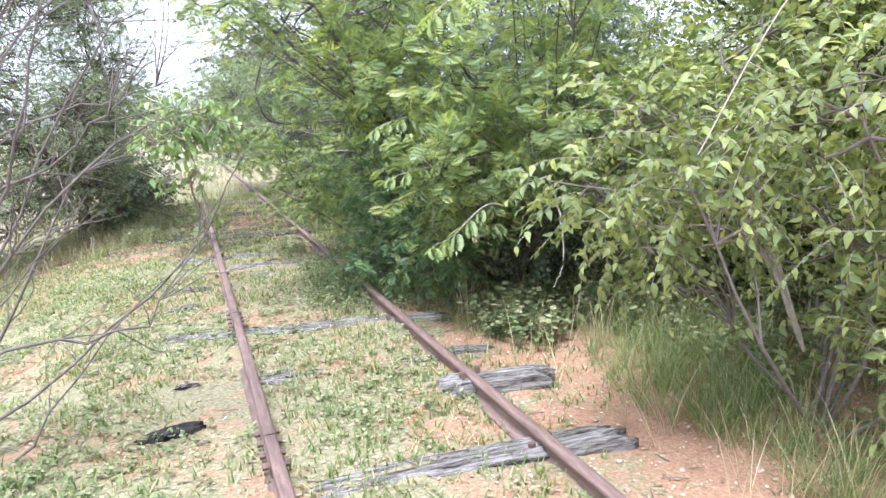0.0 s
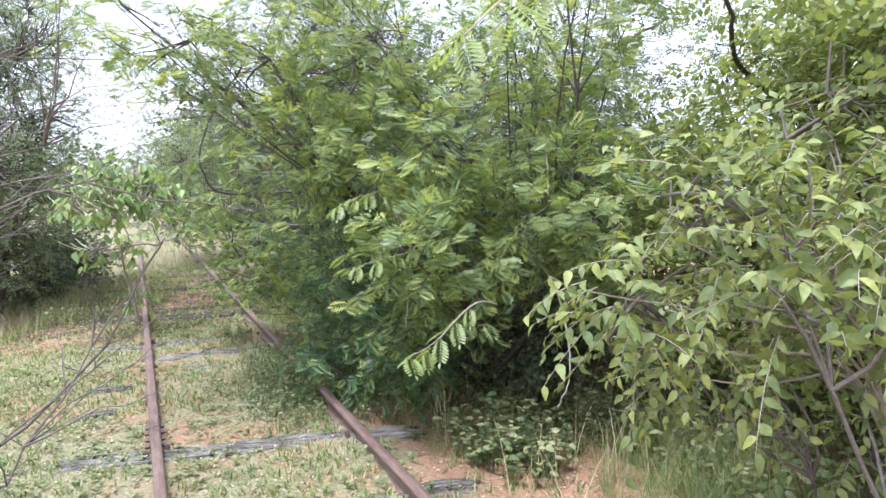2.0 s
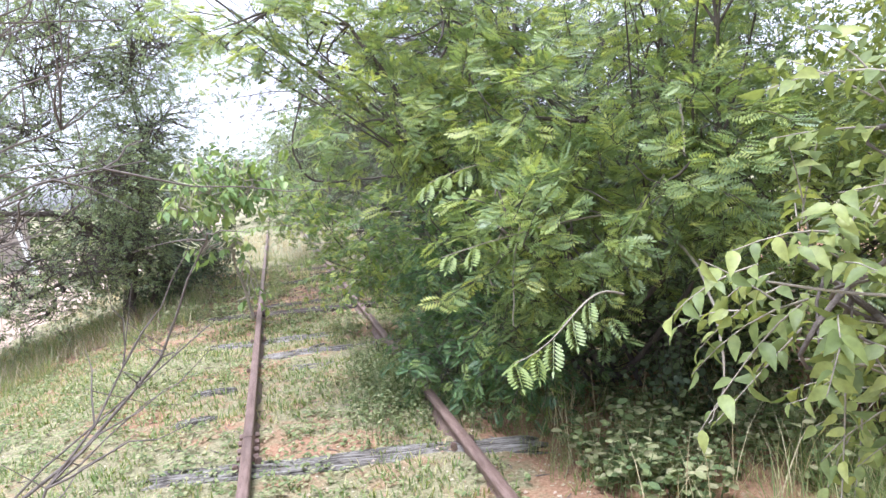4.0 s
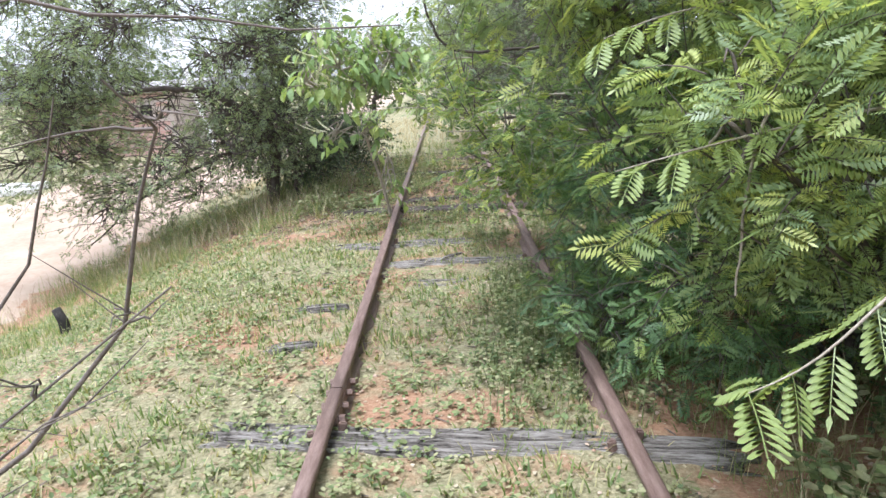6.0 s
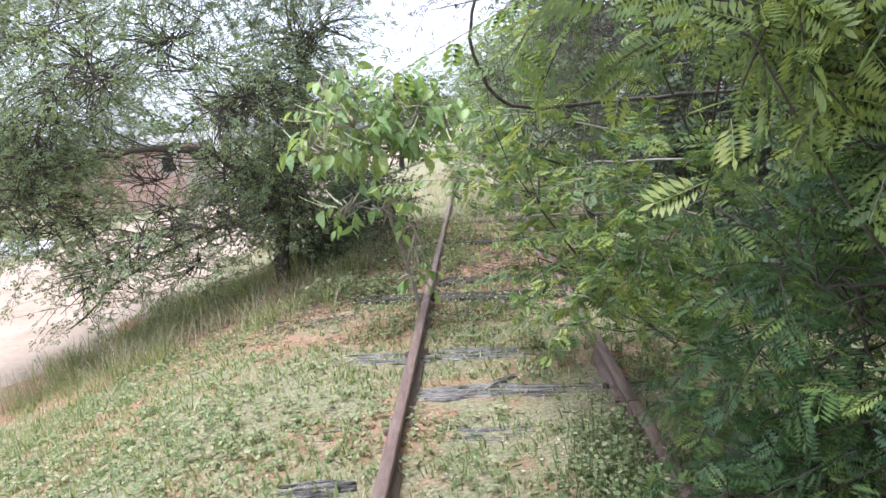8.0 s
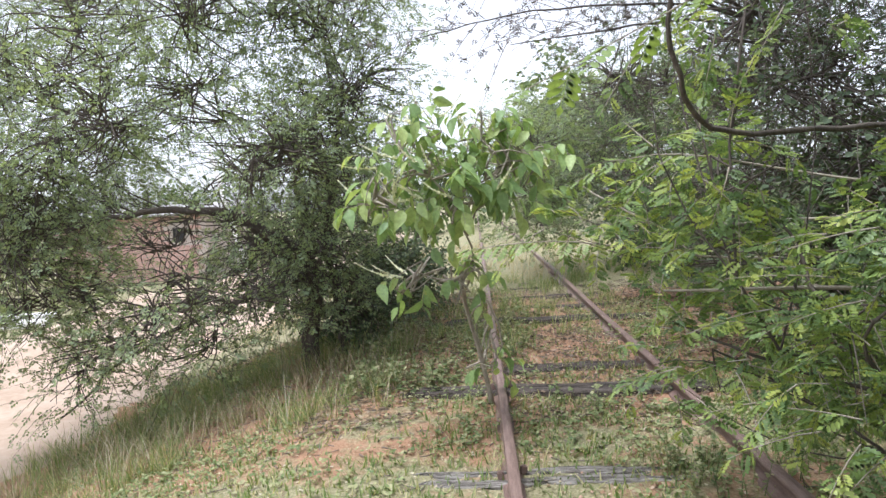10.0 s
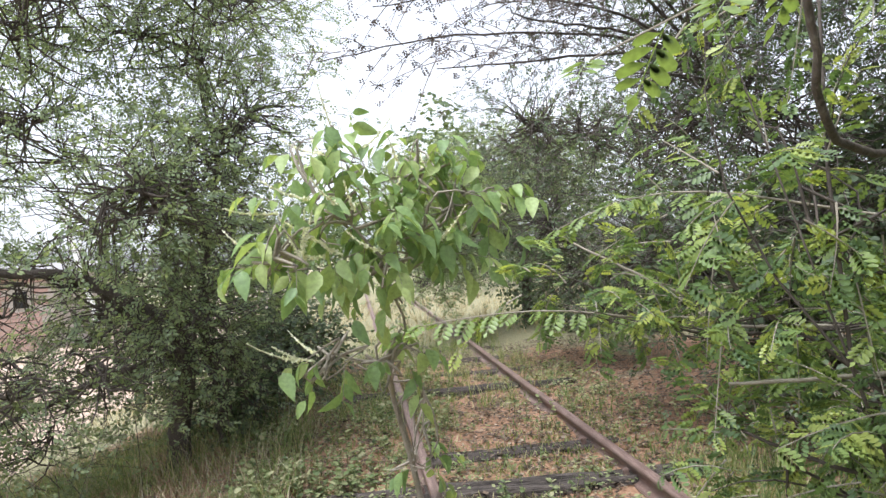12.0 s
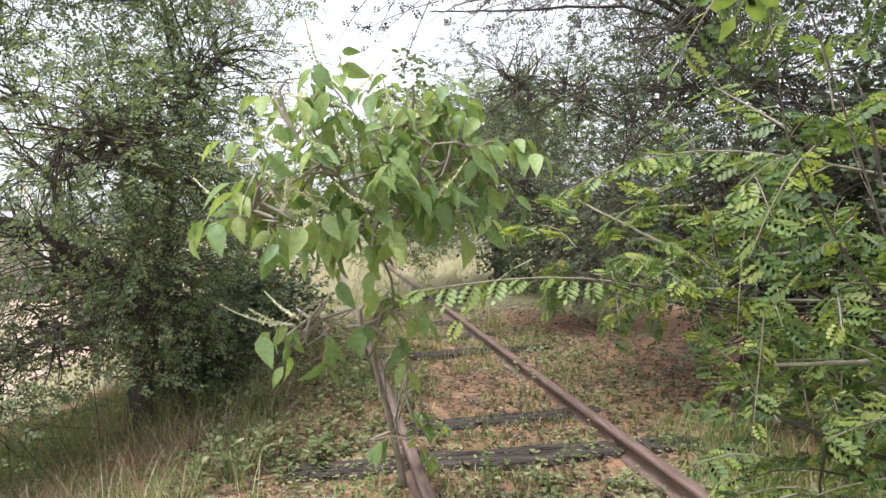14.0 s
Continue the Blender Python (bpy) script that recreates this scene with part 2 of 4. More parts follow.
def part(name, source, material, parent=None, label="", smooth=False):
    """One mesh object, from a Buf or a bmesh, under a thing or a part."""
    if isinstance(source, Buf):
        me = source.mesh(name, material, smooth)
    else:
        me = bpy.data.meshes.new(name)
        source.to_mesh(me)
        source.free()
        me.materials.append(material)
        if smooth:
            me.polygons.foreach_set("use_smooth", np.ones(len(me.polygons), bool))
    ob = new(name, me)
    ob.parent = parent
    if label:
        tagged(ob, label)
    return ob


def unit(a):
    return a / np.maximum(np.linalg.norm(a, axis=-1, keepdims=True), 1e-9)


def tube(buf, pts, radii, sides=6):
    """A tapering tube along a line of points."""
    pts, radii = np.asarray(pts, float), np.asarray(radii, float)
    tan = unit(np.gradient(pts, axis=0))
    ref = np.array([0.31, 0.17, 0.94]) if abs(tan[0] @ np.array([0.31, 0.17, 0.94])) < 0.9 else np.array([0.95, 0.2, 0.1])
    a = unit(np.cross(tan, ref))
    b = np.cross(tan, a)
    ang = np.arange(sides) * 2 * np.pi / sides
    ring = pts[:, None] + radii[:, None, None] * (np.cos(ang)[None, :, None] * a[:, None] + np.sin(ang)[None, :, None] * b[:, None])
    k = len(pts)
    i, j = np.meshgrid(np.arange(k - 1), np.arange(sides), indexing="ij")
    jn = (j + 1) % sides
    f = np.stack([i * sides + j, i * sides + jn, (i + 1) * sides + jn, (i + 1) * sides + j], -1).reshape(-1, 4)
    buf.add(ring.reshape(-1, 3), f)


def many_tubes(buf, P, R, sides=3):
    """Many thin tubes at once: P (n, k, 3), R (n, k)."""
    n, k, _ = P.shape
    tan = unit(np.gradient(P, axis=1))
    a = unit(np.cross(tan, np.array([0.31, 0.17, 0.94])))
    b = np.cross(tan, a)
    ang = np.arange(sides) * 2 * np.pi / sides
    ring = P[:, :, None] + R[:, :, None, None] * (np.cos(ang)[None, None, :, None] * a[:, :, None] + np.sin(ang)[None, None, :, None] * b[:, :, None])
    q, i, j = np.meshgrid(np.arange(n), np.arange(k - 1), np.arange(sides), indexing="ij")
    jn, o = (j + 1) % sides, q * k * sides
    f = np.stack([o + i * sides + j, o + i * sides + jn, o + (i + 1) * sides + jn, o + (i + 1) * sides + j], -1).reshape(-1, 4)
    buf.add(ring.reshape(-1, 3), f)


def stamp(buf, template, P, D, U, S):
    """Copies of a leaf template: at P, along D, facing U, of size S."""
    T, F = template
    y = unit(D)
    x = unit(np.cross(y, U))
    z = np.cross(x, y)
    S = np.broadcast_to(np.asarray(S, float), (len(P),))
    v = P[:, None] + S[:, None, None] * (T[None, :, 0:1] * x[:, None] + T[None, :, 1:2] * y[:, None] + T[None, :, 2:3] * z[:, None])
    f = (F[None] + (np.arange(len(P)) * len(T))[:, None, None]).reshape(-1, F.shape[1])
    buf.add(v.reshape(-1, 3), f)


def pinnate(pairs, leaflet, width, droop=0.18, tip=True):
    """A feather leaf of unit length: leaflets grow out of a thin stalk, so that one leaf is one piece."""
    T, F = [], []
    for s in range(pairs + 1):
        y = 0.18 + 0.82 * s / pairs
        z = -droop * y * y
        T += [(-0.008, y, z), (0.008, y, z)]
    T = [(-0.008, 0, 0), (0.008, 0, 0)] + T
    for s in range(pairs + 1):
        F.append((2 * s, 2 * s + 1, 2 * s + 3, 2 * s + 2))
    for s in range(pairs):
        y = 0.18 + 0.82 * s / pairs + 0.03
        size = leaflet * (0.75 + 0.5 * math.sin(math.pi * (s + 0.8) / (pairs + 0.6)))
        for side in (-1, 1):
            root = 2 + 2 * s + (1 if side > 0 else 0)
            d = np.array((side * 0.86, 0.5, -0.12))
            w = np.array((-0.5 * side, 0.86, 0.0)) * width * size
            up = np.array((0, 0, 0.10 * size))
            o = np.array((side * 0.008, y, -droop * y * y))
            k = len(T)
            T += [tuple(o + d * size * 0.45 + w + up), tuple(o + d * size), tuple(o + d * size * 0.45 - w + up), tuple(o + d * size * 0.86 + w * 0.8), tuple(o + d * size * 0.86 - w * 0.8)]
            F += [(root, k, k + 3, k + 1), (root, k + 1, k + 4, k + 2)]
    if tip:
        k = len(T)
        e = 2 * pairs + 2
        T += [(-width * leaflet, 1.0 + 0.4 * leaflet, -droop), (0, 1.0 + leaflet, -droop * 1.2), (width * leaflet, 1.0 + 0.4 * leaflet, -droop)]
        F.append((e, k + 2, k + 1, k))
    return np.array(T, float), np.array(F, int)


def ovate(width=0.32, droop=0.3, fold=0.12):
    """A pointed oval blade of unit length with a folded midrib, bending down to its tip."""
    rows = [(0.0, 0.015), (0.18, 0.75), (0.42, 1.0), (0.72, 0.62), (1.0, 0.02)]
    T = []
    for y, w in rows:
        z = -droop * y * y
        T += [(-width * w, y, z + fold * w * 0.6), (0, y, z), (width * w, y, z + fold * w * 0.6)]
    F = []
    for r in range(4):
        for c in (0, 1):
            F.append((3 * r + c, 3 * r + c + 1, 3 * r + c + 4, 3 * r + c + 3))
    return np.array(T, float), np.array(F, int)


def blade():
    """A grass blade of unit length, arching."""
    T = []
    for y, w, z in ((0, 0.5, 0), (0.4, 0.42, 0.02), (0.75, 0.26, 0.10), (1.0, 0.03, 0.24)):
        T += [(-w, y, -z), (w, y, -z)]
    F = [(0, 1, 3, 2), (2, 3, 5, 4), (4, 5, 7, 6)]
    return np.array(T, float), np.array(F, int)


def sprig(count, length, width):
    """A small sprig for crowns seen from farther off: a few loose oval leaflets, each one face, on both sides of a line."""
    T, F = [], []
    for k in range(count):
        side = 1 if k % 2 else -1
        y, tilt = 0.12 + 0.62 * k / max(count - 1, 1), 0.45 + 0.3 * k / count
        d = np.array((side * math.cos(tilt), math.sin(tilt), -0.12 + 0.1 * (k % 3)))
        w = np.array((-side * math.sin(tilt), math.cos(tilt), 0.25)) * width
        o = np.array((0.02 * side, y, 0.03 * (k % 2)))
        n = len(T)
        T += [tuple(o), tuple(o + d * length * 0.55 + w), tuple(o + d * length), tuple(o + d * length * 0.5 - w)]
        F.append((n, n + 1, n + 2, n + 3))
    return np.array(T, float), np.array(F, int)


def pinnate_light(pairs, leaflet, width, droop=0.2):
    """A feather leaf in which every leaflet is one oval face hung on the stalk."""
    T, F = [(-0.009, 0, 0), (0.009, 0, 0)], []
    for s in range(1, pairs + 1):
        y = 0.12 + 0.88 * s / pairs
        T += [(-0.008, y, -droop * y * y), (0.008, y, -droop * y * y)]
        F.append((2 * s - 2, 2 * s - 1, 2 * s + 1, 2 * s))
    for s in range(1, pairs + 1):
        y = 0.12 + 0.88 * s / pairs
        size = leaflet * (0.72 + 0.5 * math.sin(math.pi * s / (pairs + 0.8)))
        for side in (-1, 1):
            o = np.array((side * 0.008, y, -droop * y * y))
            d = np.array((side * 0.85, 0.48, -0.16))
            w = np.array((-0.48 * side, 0.85, 0.1)) * width * size
            k = len(T)
            T += [tuple(o + d * size * 0.55 + w), tuple(o + d * size), tuple(o + d * size * 0.5 - w)]
            F.append((2 * s + (1 if side > 0 else 0), k, k + 1, k + 2))
    k = len(T)
    e = 2 * pairs
    T += [(-width * leaflet, 1.0 + 0.5 * leaflet, -droop), (0, 1.0 + leaflet, -droop * 1.2), (width * leaflet, 1.0 + 0.5 * leaflet, -droop)]
    F.append((e, k + 2, k + 1, k))
    return np.array(T, float), np.array(F, int)


PIN_LARGE = pinnate(7, 0.29, 0.15)
PIN_BUSH = pinnate_light(6, 0.36, 0.15, 0.1)
PIN_ROUND = pinnate(4, 0.34, 0.25)
PIN_FINE = sprig(5, 0.46, 0.13)
OVATE = ovate(0.25, 0.4, 0.12)
OVATE_LONG = ovate(0.25, 0.22, 0.16)
CLUMP_LEAF = (np.array([(0, 0, 0), (0.34, 0.35, 0.05), (0.28, 0.8, 0.0), (0, 1.0, -0.1), (-0.28, 0.8, 0.0), (-0.34, 0.35, 0.05)], float), np.array([(0, 1, 2, 3), (0, 3, 4, 5)], int))


def ground_z(x, y):
    """Height of the ground: level track bed, a bank falling to the road."""
    x, y = np.asarray(x, float), np.asarray(y, float)
    s = np.clip((-0.6 - x) / 3.3, 0, 1)
    z = -0.9 * (0.55 * s + 0.45 * s * s * (3 - 2 * s))
    z = z + 0.018 * np.sin(2.1 * x + 1.3 * y) * np.cos(1.7 * y - 0.8 * x) + 0.012 * np.sin(6.3 * x + 2.2) * np.sin(5.1 * y) - 0.012
    return z


def ball(n):
    return unit(rng.normal(size=(n, 3)))


def crown(clumps, template, size, per_twig, length, twig_r=0.003, droop=0.25, face=0.6, inner=0.25, sink=0.18, gaps=()):
    """Twigs that fill soft ellipsoids, and leaves set alternately along them; gaps (x, y, z, rx, ry, rz) stay open. Returns leaves, twigs."""
    leaves, twigs = Buf(), Buf()
    for cx, cy, cz, rx, ry, rz, n in clumps:
        n = int(n)
        o = ball(n)
        rad = rng.uniform(inner, 0.9, (n, 1)) ** 0.7
        c, r = np.array((cx, cy, cz)), np.array((rx, ry, rz))
        start = c + o * r * rad
        d = unit(o * 0.8 + ball(n) * 0.65 + np.array((0, 0, 0.12)))
        ln = rng.uniform(0.6, 1.25, (n, 1)) * length
        s = np.linspace(0, 1, 5)
        bend = ball(n) * 0.18
        P = start[:, None] + d[:, None] * ln[:, None] * s[None, :, None] + (bend[:, None] * ln[:, None] + np.array((0, 0, -droop)) * ln[:, None]) * (s ** 2)[None, :, None]
        P[..., 2] = np.maximum(P[..., 2], ground_z(P[..., 0], P[..., 1]) + 0.02)
        for gap in gaps:
            free = (np.sum(((P - np.array(gap[:3])) / np.array(gap[3:])) ** 2, axis=-1) > 1).all(axis=1)
            P, o = P[free], o[free]
        n = len(P)
        if n == 0:
            continue
        many_tubes(twigs, P, np.broadcast_to(twig_r * np.linspace(1, 0.35, 5), (n, 5)), 3)
        t = (np.arange(per_twig) + 0.6) / per_twig
        k = np.clip((t * 4).astype(int), 0, 3)
        w = (t * 4 - k)[None, :, None]
        Q = P[:, k] * (1 - w) + P[:, k + 1] * w
        tan = unit(P[:, k + 1] - P[:, k])
        side = unit(np.cross(tan, np.array((0, 0, 1.0)) + 0.4 * ball(n)[:, None])) * np.where(np.arange(per_twig) % 2, 1, -1)[None, :, None]
        D = tan * 0.55 + side * 0.85 + 0.35 * rng.normal(size=Q.shape) * (1, 1, 0.5) + np.array((0, 0, -sink))
        U = np.array((0, 0, 0.8)) + 0.7 * o[:, None] + face * rng.normal(size=Q.shape)
        Q, D, U = Q.reshape(-1, 3), D.reshape(-1, 3), U.reshape(-1, 3)
        S = size * rng.uniform(0.6, 1.2, len(Q))
        keep = Q[:, 2] > ground_z(Q[:, 0], Q[:, 1]) + 0.02
        stamp(leaves, template, Q[keep], D[keep], U[keep], S[keep])
    return leaves, twigs


def bough(base, end, r0, r1, sag=0.15, wob=0.06, k=9):
    """A bent limb from base to end."""
    base, end = np.array(base, float), np.array(end, float)
    s = np.linspace(0, 1, k)[:, None]
    ln = np.linalg.norm(end - base)
    w = rng.normal(size=3) * wob * ln
    w2 = rng.normal(size=3) * wob * 0.5 * ln
    p = base + (end - base) * s + np.array((0, 0, sag * ln)) * np.sin(np.pi * s) + w * np.sin(np.pi * s) + w2 * np.sin(2 * np.pi * s)
    return p, np.linspace(r0, r1, k)


def plant(name, base, clumps, material, template, size, per_twig, length, bark, label, category, stems=1, r0=0.04, trunk_to=None, group="", branchy=9, twiggy=True, twig_bark=None, branch_r=0.008, **kw):
    """A tree or shrub: trunk or stems, one limb to each clump of its crown, twigs, leaves."""
    thing = tagged(new(name), label, category, group)
    thing.location = base
    inv = Matrix.Translation(-Vector(base))
    made = []
    fork = np.array(base, float)
    if trunk_to is not None:
        b = Buf()
        p, r = bough(np.array(base) - (0, 0, 0.06), trunk_to, r0 * 1.25, r0 * 0.8, 0.02, 0.05)
        r[0] *= 1.4
        tube(b, p, r, 9)
        made.append(part("trunk", b, bark, thing, smooth=True))
        fork = np.array(trunk_to, float)
    side_twigs = Buf()
    wood, thick = [fork.copy()], [r0 * 0.75]
    order = sorted(clumps, key=lambda c: np.linalg.norm(np.array(c[:3]) - fork))
    for c in order:
        b = Buf()
        end = np.array(c[:3], float)
        if trunk_to is None and rng.random() < 0.45 or len(wood) == 1:
            start = fork + rng.normal(size=3) * (0.06, 0.06, 0.0)
            if trunk_to is None:
                start[2] = base[2] - 0.05
            rs = r0 * 0.7
        else:
            w = np.array(wood)
            pick = np.argmin(np.linalg.norm(w - end, axis=1) + 0.35 * np.linalg.norm(w - fork, axis=1))
            start, rs = w[pick], thick[pick] * 0.75
        p, r = bough(start, end, max(rs, 0.006), max(rs * 0.3, 0.004), 0.07, 0.13)
        tube(b, p, r, 6)
        wood += list(p[3:])
        thick += list(r[3:])
        made.append(part("limb", b, bark, thing, smooth=True))
        m = branchy
        e = np.array(c[:3]) + ball(m) * np.array(c[3:6]) * 0.8
        e[:, 2] = np.maximum(e[:, 2], ground_z(e[:, 0], e[:, 1]) + 0.05)
        st = p[rng.integers(4, 9, m)]
        s = np.linspace(0, 1, 5)[None, :, None]
        P = st[:, None] * (1 - s) + e[:, None] * s + (ball(m) * 0.12)[:, None] * np.sin(np.pi * s)
        many_tubes(side_twigs, P, np.broadcast_to(np.linspace(branch_r, 0.3 * branch_r, 5), (m, 5)), 4)
    leaves, twigs = crown(clumps, template, size, per_twig, length, **kw)
    made.append(tagged(part("branchwork", side_twigs, bark, thing), kind="stuff"))
    if twiggy:
        made.append(tagged(part("brushwood", twigs, twig_bark or bark, thing), kind="stuff"))
    made.append(tagged(part("foliage", leaves, material, thing), kind="stuff"))
    for o in made:
        o.matrix_parent_inverse = inv
    return thing


def scatter_clumps(n, lo, hi, r, twigs):
    """n clumps of about size r at random in a box."""
    out = []
    for _ in range(n):
        p = rng.uniform(lo, hi)
        q = r * rng.uniform(0.75, 1.3)
        out.append((*p, q, q, q * 0.8, twigs))
    return out


# ---------------------------------------------------------------- ground and road
def lattice(xs, ys, height):
    X, Y = np.meshgrid(xs, ys, indexing="ij")
    Z = height(X, Y)
    b = Buf()
    nx, ny = len(xs), len(ys)
    i, j = np.meshgrid(np.arange(nx - 1), np.arange(ny - 1), indexing="ij")
    b.add(np.stack([X, Y, Z], -1).reshape(-1, 3), np.stack([i * ny + j, (i + 1) * ny + j, (i + 1) * ny + j + 1, i * ny + j + 1], -1).reshape(-1, 4))
    return b


def spread(a, b, step, far):
    core = np.arange(a, b, step)
    out = np.geomspace(step * 2, far, 40)
    return np.concatenate([(a - out)[::-1], core, b + out])


def ground_height(x, y):
    rough = 0.010 * np.sin(17.3 * x + 3.1 * np.sin(5 * y)) * np.sin(19.1 * y + 2.3 * np.sin(4 * x))
    return ground_z(x, y) + rough


g = part("ground", lattice(spread(-5, 5, 0.075, 900), spread(-1, 17, 0.075, 900), ground_height), M_GROUND, smooth=True)
tagged(g, "red sandy ground with dry litter and short grass", "ground", kind="structure")


def road_height(x, y):
    edge = 4.0 + 0.18 * np.sin(0.9 * y) + 0.08 * np.sin(3.1 * y + 1)
    far = 9.6 + 0.3 * np.sin(0.5 * y + 2)
    inside = np.minimum(-x - edge, far + x)
    return -0.93 + 0.05 * np.clip(inside / 0.35, -1, 1) + 0.012 * np.sin(3.3 * x + 0.4 * y) * np.sin(1.2 * y) + 0.02


rd = part("road", lattice(np.arange(-10.6, -3.4, 0.12), np.concatenate([np.arange(-8, 30, 0.15), np.arange(30, 120, 2.0)]), road_height), M_ROAD, smooth=True)
tagged(rd, "pale sandy dirt road below the track bank", "road", kind="structure")


def value_noise(x, y, scale, seed=0):
    """Smooth random patches between 0 and 1."""
    r = np.random.default_rng(seed)
    g = r.random((64, 64))
    u, v = np.asarray(x) * scale + 31.7, np.asarray(y) * scale + 17.3
    i, j = np.floor(u).astype(int), np.floor(v).astype(int)
    a, c = u - i, v - j
    a, c = a * a * (3 - 2 * a), c * c * (3 - 2 * c)
    p = lambda m, n: g[m % 64, n % 64]
    return (p(i, j) * (1 - a) + p(i + 1, j) * a) * (1 - c) + (p(i, j + 1) * (1 - a) + p(i + 1, j + 1) * a) * c

# ---------------------------------------------------------------- the track
RAIL_L, RAIL_R, TOP = 0.36, 1.48, 0.09


def rail_section():
    """Half outline of a flat-bottomed rail, from the head down, mirrored."""
    h = [(0.0, 0.0), (0.021, 0.0), (0.028, -0.006), (0.029, -0.028), (0.010, -0.036), (0.007, -0.085), (0.030, -0.100), (0.050, -0.106), (0.050, -0.114)]
    return [(x, z) for x, z in h] + [(-x, z) for x, z in reversed(h[1:])]


def rail_bar(name, x, y0, y1, parent, dx=0.0):
    sec = rail_section()
    k = max(2, int((y1 - y0) / 0.35))
    b = Buf()
    ys = np.linspace(y0, y1, k)
    v = [(x + dx * math.sin(0.35 * y) + sx, y, TOP + 0.006 * math.sin(0.8 * y + x) + sz) for y in ys for sx, sz in sec]
    n = len(sec)
    f = [(i * n + j, i * n + (j + 1) % n, (i + 1) * n + (j + 1) % n, (i + 1) * n + j) for i in range(k - 1) for j in range(n)]
    b.add(v, f)
    for o in (0, (k - 1) * n):
        c = len(sec)
        b.f.append(np.array([[o + j for j in range(c)]]))
    return part(name, b, M_RUST, parent)


def box_bm(sx, sy, sz, bevel=0.0):
    bm = bmesh.new()
    bmesh.ops.create_cube(bm, size=1)
    bmesh.ops.scale(bm, vec=(sx, sy, sz), verts=bm.verts)
    if bevel:
        bmesh.ops.bevel(bm, geom=bm.edges[:], offset=bevel, segments=2, affect="EDGES")
    return bm


def bolt_bm(r, h):
    bm = bmesh.new()
    bmesh.ops.create_cone(bm, cap_ends=True, segments=6, radius1=r, radius2=r * 0.92, depth=h)
    return bm


def make_rail(x, breaks, label):
    thing = tagged(new("railway_rail"), label, "rail", "rails of the track")
    for a, b in zip(breaks[:-1], breaks[1:]):
        rail_bar("rail_bar", x, a + 0.004, b - 0.004, thing)
    for y in breaks[1:-1]:
        for s in (-1, 1):
            fp = part("fishplate", box_bm(0.022, 0.46, 0.062, 0.005), M_RUST, thing)
            fp.location = (x + s * 0.021, y, TOP - 0.062)
            for dy in (-0.17, -0.06, 0.06, 0.17):
                bo = part("bolt", bolt_bm(0.017, 0.028), M_RUST, fp)
                bo.matrix_local = pose(s * 0.022, dy, 0.0, 0, 90, 0)
    return thing


make_rail(RAIL_L, [-4.0, 2.95, 5.2, 14.0, 24.0, 60.0], "rust-brown steel rail with bolted joints, half sunk in grass")
make_rail(RAIL_R, [-4.0, 7.0, 16.0, 60.0], "rust-brown steel rail passing under the bushes")


def sleeper_buf(length, width, height, seed):
    """A weathered baulk: split along its grain, worn ends, sunken top."""
    r = np.random.default_rng(seed)
    nu, nv = 34, 13
    b = Buf()
    prof = np.linspace(0, 1, nv)
    cracks = r.uniform(0.1, 0.9, 5)
    deep = r.uniform(0.008, 0.022, 5)
    ph = r.uniform(0, 6, 8)
    V = []
    for i in range(nu):
        u = i / (nu - 1)
        x = (u - 0.5) * length
        endw = min(u, 1 - u) * length
        for j in range(nv):
            q = prof[j]
            y = (q - 0.5) * width
            z = 0.0
            for c, d in zip(cracks, deep):
                cc = c + 0.05 * math.sin(3 * u + 7 * c)
                z -= d * math.exp(-((q - cc) / 0.035) ** 2)
            z -= 0.020 * max(0, 1 - endw / 0.10) ** 2
            z -= 0.022 * max(0, abs(q - 0.5) * 2 - 0.8) / 0.2
            z += 0.006 * math.sin(9 * x + ph[0]) * math.sin(11 * q + ph[1]) + 0.003 * math.sin(40 * q + ph[2] + 4 * x)
            x2 = x + (0.05 * math.sin(13 * q + ph[3]) + 0.03 * math.sin(29 * q + ph[4])) * (1 if u > 0.5 else -1) * max(0, 1 - endw / 0.3)
            V.append((x2, y + 0.012 * math.sin(5 * x + ph[5]), z))
    f = [(i * nv + j, (i + 1) * nv + j, (i + 1) * nv + j + 1, i * nv + j + 1) for i in range(nu - 1) for j in range(nv - 1)]
    low = [(x, y * 1.02, -height) for x, y, z in V]
    n = len(V)
    rim = [(i, 0) for i in range(nu)] + [(nu - 1, j) for j in range(1, nv)] + [(i, nv - 1) for i in range(nu - 2, -1, -1)] + [(0, j) for j in range(nv - 2, 0, -1)]
    idx = [i * nv + j for i, j in rim]
    sides = [(idx[k], n + idx[k], n + idx[(k + 1) % len(idx)], idx[(k + 1) % len(idx)]) for k in range(len(idx))]
    b.add(V + low, f + sides)
    return b


# sleeper ends: x0, y0, x1, y1, height of the top
SLEEPERS = [
    (0.45, 2.56, 1.86, 2.45, 0.025), (1.36, 3.30, 1.92, 3.22, 0.065), (0.42, 3.97, 1.78, 3.79, 0.0),
    (-0.15, 5.02, 1.87, 4.68, 0.012), (0.47, 5.95, 1.3, 5.92, -0.03),
    (0.45, 6.51, 1.6, 6.46, -0.03), (-0.10, 7.03, 1.75, 6.93, -0.018), (0.40, 7.51, 1.80, 7.40, -0.008), (-0.10, 8.12, 1.85, 8.02, -0.005),
    (-0.26, 9.56, 1.90, 9.36, 0.025), (0.42, 10.12, 1.95, 10.08, 0.01),
    (-0.1, 12.2, 2.0, 12.0, 0.02), (-0.1, 12.9, 1.9, 12.9, 0.0), (-0.1, 13.8, 1.9, 13.8, -0.005), (-0.1, 14.6, 1.9, 14.6, -0.005),
]
